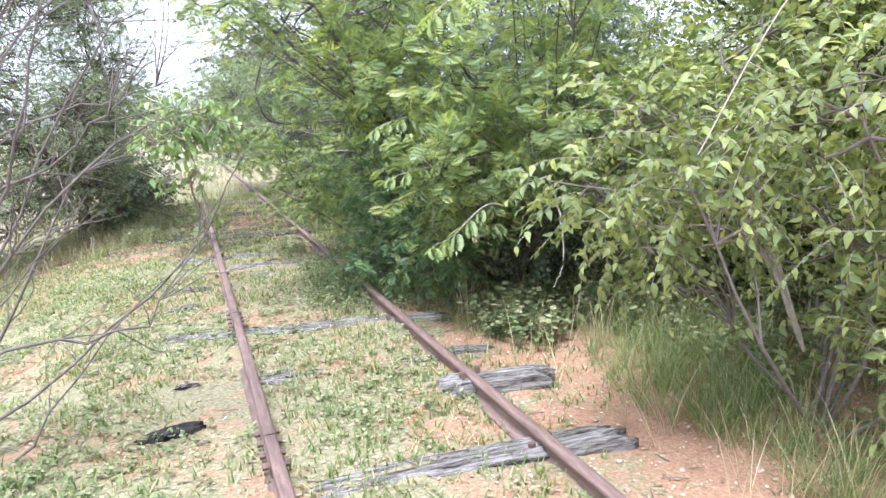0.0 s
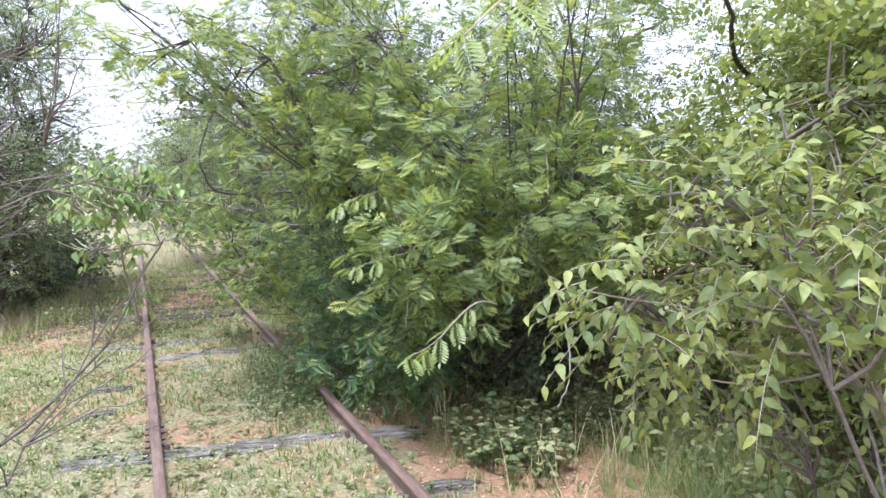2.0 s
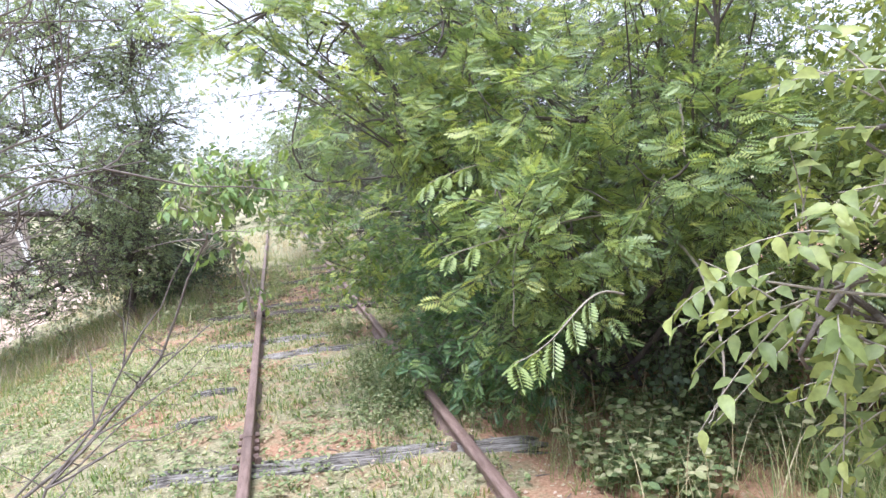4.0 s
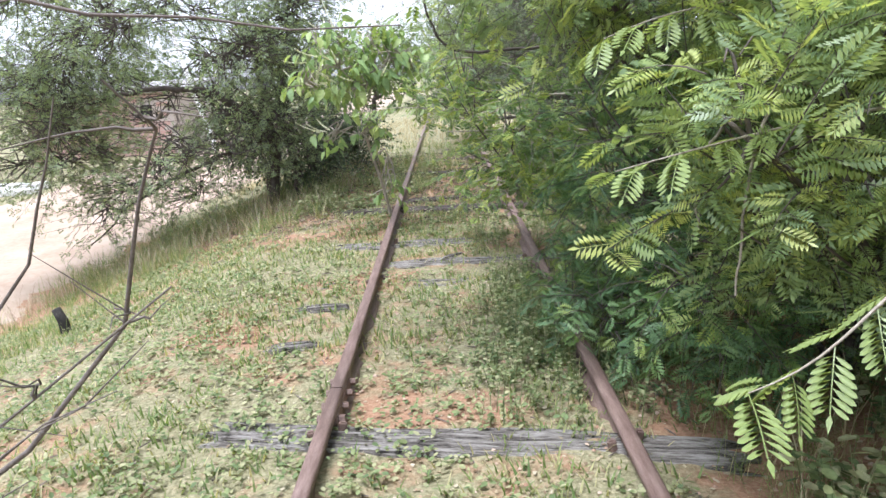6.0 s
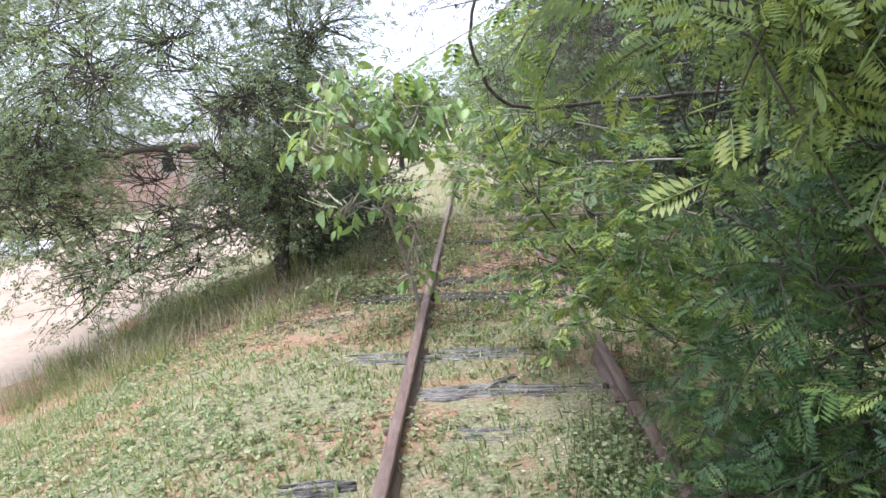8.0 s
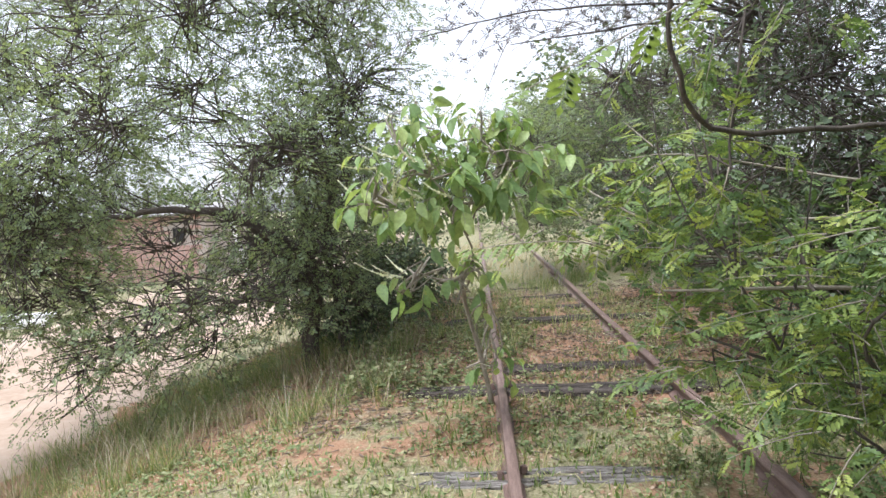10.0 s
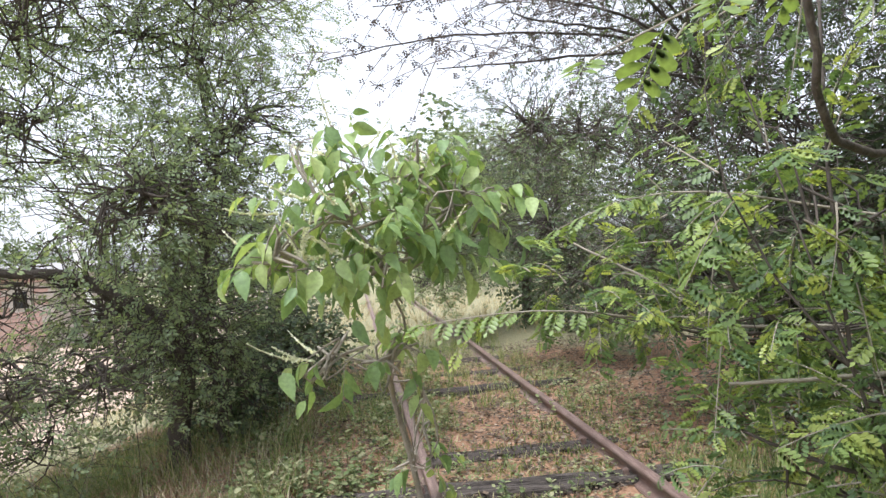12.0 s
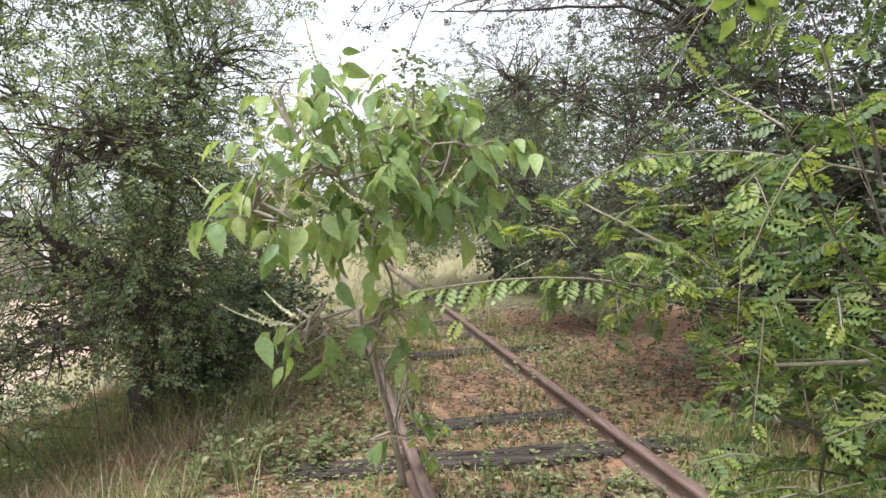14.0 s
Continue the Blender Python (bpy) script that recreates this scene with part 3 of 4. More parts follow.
for k, (x0, y0, x1, y1, z) in enumerate(SLEEPERS):
    ln = math.hypot(x1 - x0, y1 - y0)
    ob = part("railway_sleeper", sleeper_buf(ln, 0.19, 0.13, 40 + k), M_DARK_SLEEPER if y0 > 9.0 else M_SLEEPER)
    ob.matrix_world = pose((x0 + x1) / 2, (y0 + y1) / 2, z, 0, -1.6 if k == 0 else 0, math.degrees(math.atan2(y1 - y0, x1 - x0)))
    tagged(ob, "dark brown wooden sleeper under the rails" if y0 > 9.0 else "grey weathered split wooden sleeper under the rails" if ln > 1.6 else "broken grey weathered wooden sleeper half buried in grass", "sleeper", "track sleepers")

for k, (x, y, a, ln, dark) in enumerate([(-0.08, 3.40, 10, 0.20, 1), (-0.02, 5.95, 5, 0.24, 0), (0.04, 6.5, 4, 0.24, 0), (0.86, 7.57, 40, 0.13, 0), (1.66, 3.83, -12, 0.26, 0), (-0.02, 4.02, 20, 0.10, 0)]):
    ob = part("wood_chunk", sleeper_buf(ln, min(0.12, ln * 0.45), 0.06, 90 + k), M_CHAR if dark else M_SLEEPER)
    ob.matrix_world = pose(x, y, float(ground_z(x, y)) + (0.04 if dark else 0.025), 4, -3, a)
    tagged(ob, "blackened broken piece of sleeper in the grass" if dark else "splintered grey piece of sleeper in the grass", "wood", "broken sleeper pieces")

# dog spikes that hold the rails, one on each side at every crossing
for rail_name, rx in (("railway_rail", RAIL_L), ("railway_rail.001", RAIL_R)):
    for x0, y0, x1, y1, z in SLEEPERS[:11]:
        if not x0 < rx < x1:
            continue
        y = y0 + (y1 - y0) * (rx - x0) / (x1 - x0)
        for s in (-1, 1):
            sp = part("rail_spike", box_bm(0.032, 0.026, 0.05, 0.006), M_RUST, bpy.data.objects[rail_name])
            sp.matrix_local = pose(rx + s * 0.056, y + s * 0.03, max(z, -0.012) + 0.012, 0, s * 9, rng.uniform(-14, 14))

# dark stake at the bank's edge
b = Buf()
sz = float(ground_z(-2.2, 7.58))
tube(b, [(-2.2, 7.58, sz - 0.08), (-2.21, 7.57, sz + 0.10), (-2.24, 7.56, sz + 0.20), (-2.24, 7.56, sz + 0.205)], [0.045, 0.042, 0.036, 0.002], 8)
tagged(part("stump", b, M_CHAR), "short blackened wooden stump on the grassy bank", "stump")

# ---------------------------------------------------------------- bushes and trees
A = [
    (2.0, 4.35, 1.15, 0.40, 0.40, 0.44, 80), (1.88, 5.0, 1.78, 0.44, 0.50, 0.44, 80), (2.35, 4.5, 1.75, 0.58, 0.58, 0.55, 90),
    (2.45, 5.2, 0.95, 0.60, 0.50, 0.40, 60), (2.7, 4.7, 2.35, 0.7, 0.7, 0.5, 85), (2.95, 4.05, 1.15, 0.60, 0.45, 0.42, 60),
    (1.70, 5.3, 2.35, 0.55, 0.60, 0.45, 75), (3.4, 4.9, 1.6, 0.8, 0.8, 0.8, 75), (2.45, 4.0, 1.45, 0.4, 0.4, 0.4, 55),
    (1.5, 5.3, 2.9, 0.6, 0.7, 0.4, 50), (2.5, 4.0, 2.6, 0.6, 0.6, 0.4, 50), (1.66, 4.24, 1.14, 0.18, 0.22, 0.28, 26),
    (1.32, 5.3, 1.80, 0.36, 0.42, 0.30, 45), (1.0, 5.75, 2.30, 0.42, 0.42, 0.25, 36), (0.62, 5.55, 2.42, 0.36, 0.36, 0.26, 34), (0.30, 5.75, 2.70, 0.40, 0.40, 0.26, 20),
]
plant("feather_leaved_bush", (2.75, 5.4, 0.0), A, M_PINNATE, PIN_BUSH, 0.092, 11, 0.26, M_BARK, "large bright green bush with feathery leaves leaning over the rail", "bush", r0=0.03, face=0.5, inner=0.35, sink=0.0)

B = [
    (1.72, 2.46, 1.16, 0.20, 0.20, 0.22, 40), (1.86, 2.40, 1.50, 0.16, 0.16, 0.14, 16), (2.05, 2.2, 1.30, 0.30, 0.30, 0.30, 62), (2.12, 2.55, 0.92, 0.28, 0.28, 0.22, 46),
    (2.3, 1.85, 1.42, 0.34, 0.34, 0.34, 66), (2.45, 2.3, 1.12, 0.38, 0.38, 0.34, 66), (2.6, 1.6, 1.10, 0.40, 0.40, 0.32, 60), (2.55, 1.3, 1.55, 0.42, 0.40, 0.40, 66),
    (2.75, 2.6, 1.35, 0.45, 0.45, 0.42, 66), (2.95, 2.0, 0.80, 0.40, 0.40, 0.25, 40), (3.0, 1.7, 1.75, 0.5, 0.5, 0.45, 70), (3.2, 2.6, 1.9, 0.5, 0.5, 0.45, 70), (2.65, 1.55, 0.55, 0.30, 0.32, 0.22, 40), (2.95, 2.35, 0.45, 0.34, 0.34, 0.22, 40),
]
plant("broad_leaved_shrub", (2.75, 2.15, 0.0), B, M_OVATE, OVATE, 0.052, 11, 0.24, M_DEAD, "light green shrub with soft oval leaves and pale stems", "shrub", r0=0.016, twig_bark=M_PALE, sink=0.35)

# low clumps by the rail; their dark leaf colour stands in for shade
C0 = [
    (1.95, 5.28, 0.85, 0.46, 0.55, 0.48, 90), (1.98, 5.98, 0.75, 0.40, 0.5, 0.48, 80), (1.92, 5.03, 0.42, 0.32, 0.45, 0.28, 55), (1.58, 5.55, 0.24, 0.24, 0.36, 0.16, 40),
    (1.84, 6.40, 0.42, 0.28, 0.42, 0.30, 70), (1.66, 5.95, 0.30, 0.20, 0.30, 0.18, 34), (2.2, 5.78, 1.35, 0.5, 0.6, 0.45, 70), (2.4, 6.68, 1.0, 0.5, 0.6, 0.5, 60), (2.35, 5.48, 0.5, 0.45, 0.6, 0.4, 60),
    (1.66, 5.68, 0.95, 0.24, 0.32, 0.26, 34), (1.80, 4.68, 0.62, 0.30, 0.35, 0.25, 36),
]
plant("small_leaved_bush", (2.35, 5.88, 0.0), C0, M_SHADED_LEAFLET, PIN_BUSH, 0.075, 9, 0.28, M_BARK, "green bush with small leaves, coloured darker for shade, crowding the rail", "bush", r0=0.016, branchy=7, branch_r=0.005)
C = [
    (1.95, 5.43, 1.6, 0.50, 0.60, 0.48, 80), (2.05, 5.98, 2.2, 0.6, 0.7, 0.5, 70),
    (1.18, 7.63, 1.10, 0.36, 0.36, 0.18, 30), (0.80, 7.98, 1.18, 0.36, 0.24, 0.12, 22), (1.42, 7.23, 0.90, 0.38, 0.38, 0.30, 60), (1.05, 7.23, 1.42, 0.20, 0.22, 0.22, 18),
    (1.75, 7.68, 0.70, 0.42, 0.46, 0.36, 44), (1.5, 6.68, 1.10, 0.38, 0.42, 0.36, 70), (1.95, 6.78, 1.75, 0.45, 0.5, 0.38, 50), (1.35, 6.75, 0.72, 0.30, 0.35, 0.25, 36), (1.12, 7.78, 1.38, 0.20, 0.22, 0.20, 14),
    (1.45, 6.68, 2.05, 0.45, 0.45, 0.3, 26), (1.90, 8.38, 0.5, 0.30, 0.35, 0.3, 22), (1.25, 7.38, 2.0, 0.45, 0.45, 0.28, 16), (1.1, 7.43, 0.72, 0.28, 0.28, 0.22, 22),
]
plant("thorny_bush", (2.35, 7.38, 0.0), C, M_ROUND, PIN_ROUND, 0.056, 11, 0.22, M_BARK, "green thorny bush with small rounded leaflets and pale twigs", "bush", r0=0.012, branchy=5, twig_bark=M_PALE, branch_r=0.004)

# last eight clumps: added high canopy, mostly out of view, to shade the ground
D = scatter_clumps(40, (1.9, 9.08, 1.2), (5.2, 12.98, 3.4), 0.75, 84) + scatter_clumps(18, (2.35, 8.88, 0.4), (4.6, 13.98, 1.1), 0.55, 75) + scatter_clumps(6, (1.6, 11.48, 2.0), (2.8, 15.48, 2.8), 0.55, 45) + scatter_clumps(8, (1.9, 8.68, 3.0), (3.6, 11.98, 3.9), 0.6, 60)
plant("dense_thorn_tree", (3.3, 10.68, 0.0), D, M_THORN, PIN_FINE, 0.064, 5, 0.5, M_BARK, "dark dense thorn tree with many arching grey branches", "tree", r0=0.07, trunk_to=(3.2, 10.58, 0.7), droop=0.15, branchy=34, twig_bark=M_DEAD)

E1 = scatter_clumps(64, (-5.0, 9.88, 0.9), (-0.75, 13.68, 4.4), 0.70, 56) + scatter_clumps(6, (-2.4, 10.18, 0.3), (-0.9, 11.68, 1.1), 0.45, 50) + scatter_clumps(8, (-1.3, 9.68, 1.2), (-0.7, 10.88, 2.0), 0.35, 40)
E1 += scatter_clumps(5, (-2.5, 9.9, 0.35), (-1.0, 11.0, 0.85), 0.38, 36) + scatter_clumps(7, (-4.7, 10.2, 0.6), (-3.2, 12.0, 1.7), 0.5, 60)
E1 += scatter_clumps(9, (-1.7, 10.0, 2.2), (-0.55, 11.8, 4.3), 0.55, 48)
E1 += [(-3.4, 10.98, -0.15, 0.5, 0.5, 0.3, 60), (-3.0, 10.58, 0.25, 0.6, 0.5, 0.3, 70), (-2.4, 11.08, 0.05, 0.5, 0.5, 0.3, 60), (-3.9, 10.78, 0.6, 0.5, 0.6, 0.5, 80), (-3.2, 10.38, 1.75, 0.6, 0.5, 0.3, 70), (-4.4, 10.48, 1.4, 0.6, 0.6, 0.5, 80)]
plant("acacia_tree", (-1.4, 11.28, float(ground_z(-1.4, 11.8))), E1, M_FINE, PIN_FINE, 0.072, 7, 0.5, M_BARK, "spreading dark acacia with fine leaves beside the road", "tree", r0=0.075, trunk_to=(-1.38, 11.18, 0.95), droop=0.15, branchy=24,
      gaps=[(-2.08 - 0.453 * k, 10.0 + k, 1.14 - 0.02 * k, 0.25, 0.75, 0.30) for k in range(4)] + [(-1.75 - 0.39 * k, 10.2 + k, 1.72, 0.15, 0.7, 0.36) for k in range(4)])
E2 = scatter_clumps(13, (0.5, 14.48, 1.9), (2.6, 17.98, 2.8), 0.65, 60) + scatter_clumps(8, (0.75, 14.2, 0.8), (1.9, 16.8, 1.7), 0.45, 55) + scatter_clumps(12, (2.2, 13.98, 1.2), (4.0, 18.48, 3.2), 0.75, 55)
plant("thin_crowned_tree", (2.9, 16.98, 0.0), E2, M_FINE, PIN_FINE, 0.095, 6, 0.5, M_BARK, "light green tree closing over the far track", "tree", r0=0.08, trunk_to=(2.8, 16.78, 1.2), droop=0.15, branchy=14)

F1 = scatter_clumps(30, (3.4, 5.0, 1.4), (7.5, 10.0, 3.9), 0.85, 70)
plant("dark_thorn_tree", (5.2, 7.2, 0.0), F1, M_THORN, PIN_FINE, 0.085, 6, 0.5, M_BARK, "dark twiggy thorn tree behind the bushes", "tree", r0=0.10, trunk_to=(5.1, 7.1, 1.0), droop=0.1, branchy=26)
F2 = scatter_clumps(26, (3.4, -0.5, 0.4), (6.0, 4.2, 3.0), 0.85, 95) + scatter_clumps(5, (3.2, 1.4, 1.7), (4.4, 3.4, 2.6), 0.6, 90)
plant("leafy_tree", (4.8, 1.8, 0.0), F2, M_OVATE, PIN_FINE, 0.12, 6, 0.45, M_BARK, "leafy green tree behind the shrub", "tree", r0=0.09, trunk_to=(4.7, 1.9, 0.9), branchy=16, twiggy=False)


G4 = scatter_clumps(13, (2.3, 8.38, 0.35), (3.3, 10.48, 1.9), 0.45, 95)
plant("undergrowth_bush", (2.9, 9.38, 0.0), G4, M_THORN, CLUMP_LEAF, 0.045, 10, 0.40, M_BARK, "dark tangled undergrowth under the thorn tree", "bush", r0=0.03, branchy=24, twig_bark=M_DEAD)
# filler: dark leaves stand in for the shade of the hollow here
G6 = scatter_clumps(9, (2.5, 4.78, 0.25), (3.7, 6.28, 0.85), 0.40, 90)
plant("undergrowth_bush", (3.1, 5.48, 0.0), G6, M_THORN, CLUMP_LEAF, 0.045, 9, 0.38, M_BARK, "added undergrowth, dark-leaved for the shaded hollow beneath the feathery bush", "bush", r0=0.02)
G5 = scatter_clumps(7, (-2.4, 12.08, 0.15), (-0.55, 14.68, 1.0), 0.45, 90)
plant("undergrowth_bush", (-1.4, 13.38, float(ground_z(-1.4, 13.9))), G5, M_THORN, CLUMP_LEAF, 0.05, 9, 0.40, M_BARK, "dark low undergrowth behind the acacia", "bush", r0=0.025)
G1 = scatter_clumps(22, (3.0, 5.08, 0.35), (5.4, 9.68, 1.8), 0.62, 105)
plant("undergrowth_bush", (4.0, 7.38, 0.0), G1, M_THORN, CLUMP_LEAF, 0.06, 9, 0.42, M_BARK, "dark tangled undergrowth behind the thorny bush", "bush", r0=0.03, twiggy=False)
G2 = scatter_clumps(14, (3.6, 2.6, 0.3), (5.6, 5.6, 1.5), 0.62, 100)
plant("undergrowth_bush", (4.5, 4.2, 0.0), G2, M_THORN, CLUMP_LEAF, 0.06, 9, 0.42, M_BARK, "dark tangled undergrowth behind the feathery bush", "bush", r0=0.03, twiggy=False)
G3 = scatter_clumps(12, (2.4, 13.98, 0.35), (5.5, 18.48, 1.8), 0.7, 100)
plant("undergrowth_bush", (4.0, 16.08, 0.0), G3, M_THORN, CLUMP_LEAF, 0.07, 8, 0.45, M_BARK, "dark undergrowth beside the far track", "bush", r0=0.03, twiggy=False)


G7 = scatter_clumps(9, (-1.1, 11.6, 0.15), (-0.25, 14.2, 0.75), 0.36, 90)
plant("undergrowth_bush", (-0.7, 12.9, 0.0), G7, M_THORN, CLUMP_LEAF, 0.05, 9, 0.35, M_BARK, "low dark thicket beside the far track", "bush", r0=0.02)


def extra_limb(thing_name, pts, r0, r1, material, name="limb"):
    """One more bent limb on a plant that stands already, through the given bends."""
    thing = bpy.data.objects[thing_name]
    pts = np.array(pts, float)
    t = np.linspace(0, len(pts) - 1, 6 * (len(pts) - 1) + 1)
    line = np.stack([np.interp(t, np.arange(len(pts)), pts[:, i]) for i in range(3)], -1)
    soft = line.copy()
    for _ in range(6):
        soft[1:-1] = (soft[:-2] + soft[1:-1] * 2 + soft[2:]) / 4
    soft[1:-1] += rng.normal(size=soft[1:-1].shape) * r0 * 0.35
    b = Buf()
    tube(b, soft, np.linspace(r0, r1, len(soft)), 7)
    o = part(name, b, material, thing, smooth=True)
    o.matrix_parent_inverse = Matrix.Translation(-thing.location)


extra_limb("acacia_tree", [(-1.10, 11.43, -0.25), (-1.08, 11.38, 0.4), (-1.2, 11.28, 1.1), (-0.95, 11.38, 2.0), (-1.1, 11.58, 3.0)], 0.06, 0.008, M_BARK)
extra_limb("acacia_tree", [(-1.38, 11.18, 0.95), (-1.9, 10.88, 1.35), (-2.6, 10.68, 1.45), (-3.4, 10.48, 1.25)], 0.05, 0.015, M_BARK)
extra_limb("acacia_tree", [(-1.38, 11.18, 0.7), (-2.1, 11.08, 0.5), (-3.0, 10.98, 0.1), (-3.8, 11.08, -0.5)], 0.035, 0.008, M_BARK)
extra_limb("leafy_tree", [(4.4, 4.0, 1.9), (3.4, 3.7, 2.2), (2.83, 3.15, 2.25), (2.2, 2.7, 2.4), (1.7, 2.3, 2.45)], 0.018, 0.004, M_BARK)
extra_limb("broad_leaved_shrub", [(2.5, 2.0, 1.9), (1.95, 1.65, 1.85), (1.59, 1.45, 1.62), (1.31, 1.34, 1.35)], 0.0032, 0.0018, M_PALE)
for tip in ((1.50, 2.42, 1.20), (1.62, 2.48, 1.02), (1.82, 2.40, 1.62), (1.75, 2.3, 1.34), (1.95, 2.5, 0.86), (2.05, 1.95, 1.6)):
    extra_limb("broad_leaved_shrub", [(2.7, 2.2, 0.35), (2.45, 2.25, 0.75 + 0.2 * tip[2]), (0.5 * tip[0] + 1.15, 2.3, 0.25 + 0.72 * tip[2]), tip], 0.008, 0.0025, M_PALE, "stem")
extra_limb("dark_thorn_tree", [(5.1, 7.1, 1.0), (4.9, 6.9, 1.9), (4.6, 7.0, 2.5), (5.1, 6.8, 3.0), (5.6, 6.6, 3.3)], 0.05, 0.012, M_BARK)
extra_limb("dark_thorn_tree", [(4.6, 7.0, 2.5), (4.2, 6.8, 3.0), (4.0, 6.6, 3.6)], 0.03, 0.008, M_BARK)
extra_limb("thorny_bush", [(2.2, 7.48, 1.5), (1.45, 7.23, 1.48), (0.99, 7.04, 1.47), (0.86, 6.90, 1.60), (0.80, 6.84, 1.80), (0.95, 6.78, 2.2)], 0.011, 0.006, M_BARK)
extra_limb("thorny_bush", [(2.1, 7.98, 1.12), (1.6, 7.93, 1.16), (1.10, 7.91, 1.13)], 0.009, 0.004, M_PALE)
extra_limb("thorny_bush", [(1.9, 7.38, 0.90), (1.3, 7.33, 0.95), (0.91, 7.35, 0.96)], 0.010, 0.004, M_PALE)
extra_limb("thorny_bush", [(1.10, 7.91, 1.13), (0.90, 8.03, 1.25), (0.76, 8.16, 1.36)], 0.006, 0.003, M_PALE)
extra_limb("thorny_bush", [(1.9, 7.48, 0.45), (1.4, 7.43, 0.62), (1.0, 7.58, 0.80)], 0.010, 0.004, M_BARK)
extra_limb("feather_leaved_bush", [(2.9, 4.9, 1.9), (2.5, 4.2, 1.8), (2.37, 3.98, 1.6), (2.33, 3.9, 1.45)], 0.008, 0.004, M_PALE)
extra_limb("feather_leaved_bush", [(2.7, 4.9, 1.1), (2.4, 4.0, 1.05), (2.3, 3.7, 0.85), (2.28, 3.6, 0.55), (2.2, 3.62, 0.40)], 0.009, 0.003, M_PALE)
extra_limb("feather_leaved_bush", [(2.2, 4.7, 1.3), (1.75, 4.35, 1.25), (1.66, 4.25, 1.05), (1.62, 4.2, 0.75)], 0.007, 0.003, M_PALE)
extra_limb("feather_leaved_bush", [(2.6, 5.3, 1.2), (1.9, 4.75, 1.25), (1.62, 4.55, 1.05), (1.63, 4.5, 0.85)], 0.008, 0.004, M_PALE)

for end in ((0.25, 9.7, 2.75), (0.55, 9.4, 2.30), (0.15, 10.3, 3.15), (0.9, 9.2, 2.55), (0.7, 10.1, 3.5), (-0.1, 9.9, 2.5)):
    extra_limb("dense_thorn_tree", [(2.6, 10.4, 2.0 + 0.2 * end[2]), (1.9, 10.0, 1.2 + 0.58 * end[2]), (0.5 * end[0] + 0.75, 9.8, end[2] + 0.12), end], 0.013, 0.003, M_BARK)
    shoots = Buf()
    for k in range(26):
        u = 0.05 + 0.95 * k / 25
        root = np.array((1.9, 10.0, 1.2 + 0.58 * end[2])) * (1 - u) + np.array(end) * u + (0, 0, 0.05)
        d = unit(np.array((-0.7, -0.2, 0.0)) + ball(1)[0] * (0.6, 0.6, 0.7)) * rng.uniform(0.2, 0.55)
        line = root + d * np.linspace(0, 1, 5)[:, None] + np.array((0, 0, -0.10)) * (np.linspace(0, 1, 5) ** 2)[:, None]
        tube(shoots, line, np.linspace(0.0035, 0.0012, 5), 4)
        n = rng.integers(5, 12)
        stamp(shoots, PIN_FINE, line[rng.integers(1, 5, n)], ball(n), np.array((0, 0, 1.0)) + 0.5 * ball(n), 0.045)
    o = tagged(part("brushwood", shoots, M_DEAD, bpy.data.objects["dense_thorn_tree"]), kind="stuff")
    o.matrix_parent_inverse = Matrix.Translation(-bpy.data.objects["dense_thorn_tree"].location)

# sapling with flower spikes, between the rail and the bank
S = [
    (-0.03, 8.48, 1.50, 0.26, 0.18, 0.18, 27), (0.46, 8.63, 1.52, 0.24, 0.18, 0.14, 21), (-0.27, 8.43, 1.33, 0.14, 0.12, 0.06, 7), (0.18, 8.53, 1.34, 0.30, 0.16, 0.12, 22),
    (-0.05, 8.58, 1.76, 0.18, 0.12, 0.08, 7), (0.30, 8.63, 1.66, 0.22, 0.15, 0.10, 13), (0.20, 8.78, 0.86, 0.15, 0.14, 0.08, 7), (-0.10, 8.63, 0.92, 0.14, 0.10, 0.04, 3), (0.62, 8.68, 1.50, 0.10, 0.10, 0.10, 4), (0.26, 9.18, 0.30, 0.08, 0.08, 0.08, 4),
]
plant("sapling", (0.30, 9.28, 0.0), S, M_SAPLING, OVATE_LONG, 0.112, 5, 0.17, M_PALE, "young sapling with large pointed leaves and pale flower spikes", "sapling", r0=0.013, trunk_to=(0.16, 8.78, 0.9), sink=1.0, face=0.5, twig_r=0.002)


def flower_spikes(count):
    """Slender tapering spikes of tiny pale flowers that stand out of the sapling's crown."""
    thing = bpy.data.objects["sapling"]
    for k in range(count):
        c = S[(0, 1, 2, 3, 4, 0, 5, 2, 7, 3)[k % 10]]
        o = unit(rng.normal(size=3) * (1, 0.8, 0.5))
        o[2] = abs(o[2]) * 0.6
        p0 = np.array(c[:3]) + o * np.array(c[3:6]) * 0.85
        d = unit(o * (1.0, 0.9, 0.6) + (-0.45, -0.2, 0.05) + 0.35 * rng.normal(size=3))
        ln = rng.uniform(0.14, 0.25)
        s = np.linspace(0, 1, 9)[:, None]
        line = p0 + d * ln * s + np.array((0, 0, 0.05)) * s * s
        b = Buf()
        tube(b, line, np.linspace(0.004, 0.0015, 9), 5)
        n = 70
        t = rng.random(n) ** 0.8
        q = p0 + d * ln * t[:, None] + np.array((0, 0, 0.05)) * (t * t)[:, None]
        stamp(b, CLUMP_LEAF, q, ball(n), ball(n), 0.013 * (1.25 - 0.8 * t))
        ob = part("flower_spike", b, M_FLOWER, thing)
        ob.matrix_parent_inverse = Matrix.Translation(-thing.location)


flower_spikes(36)


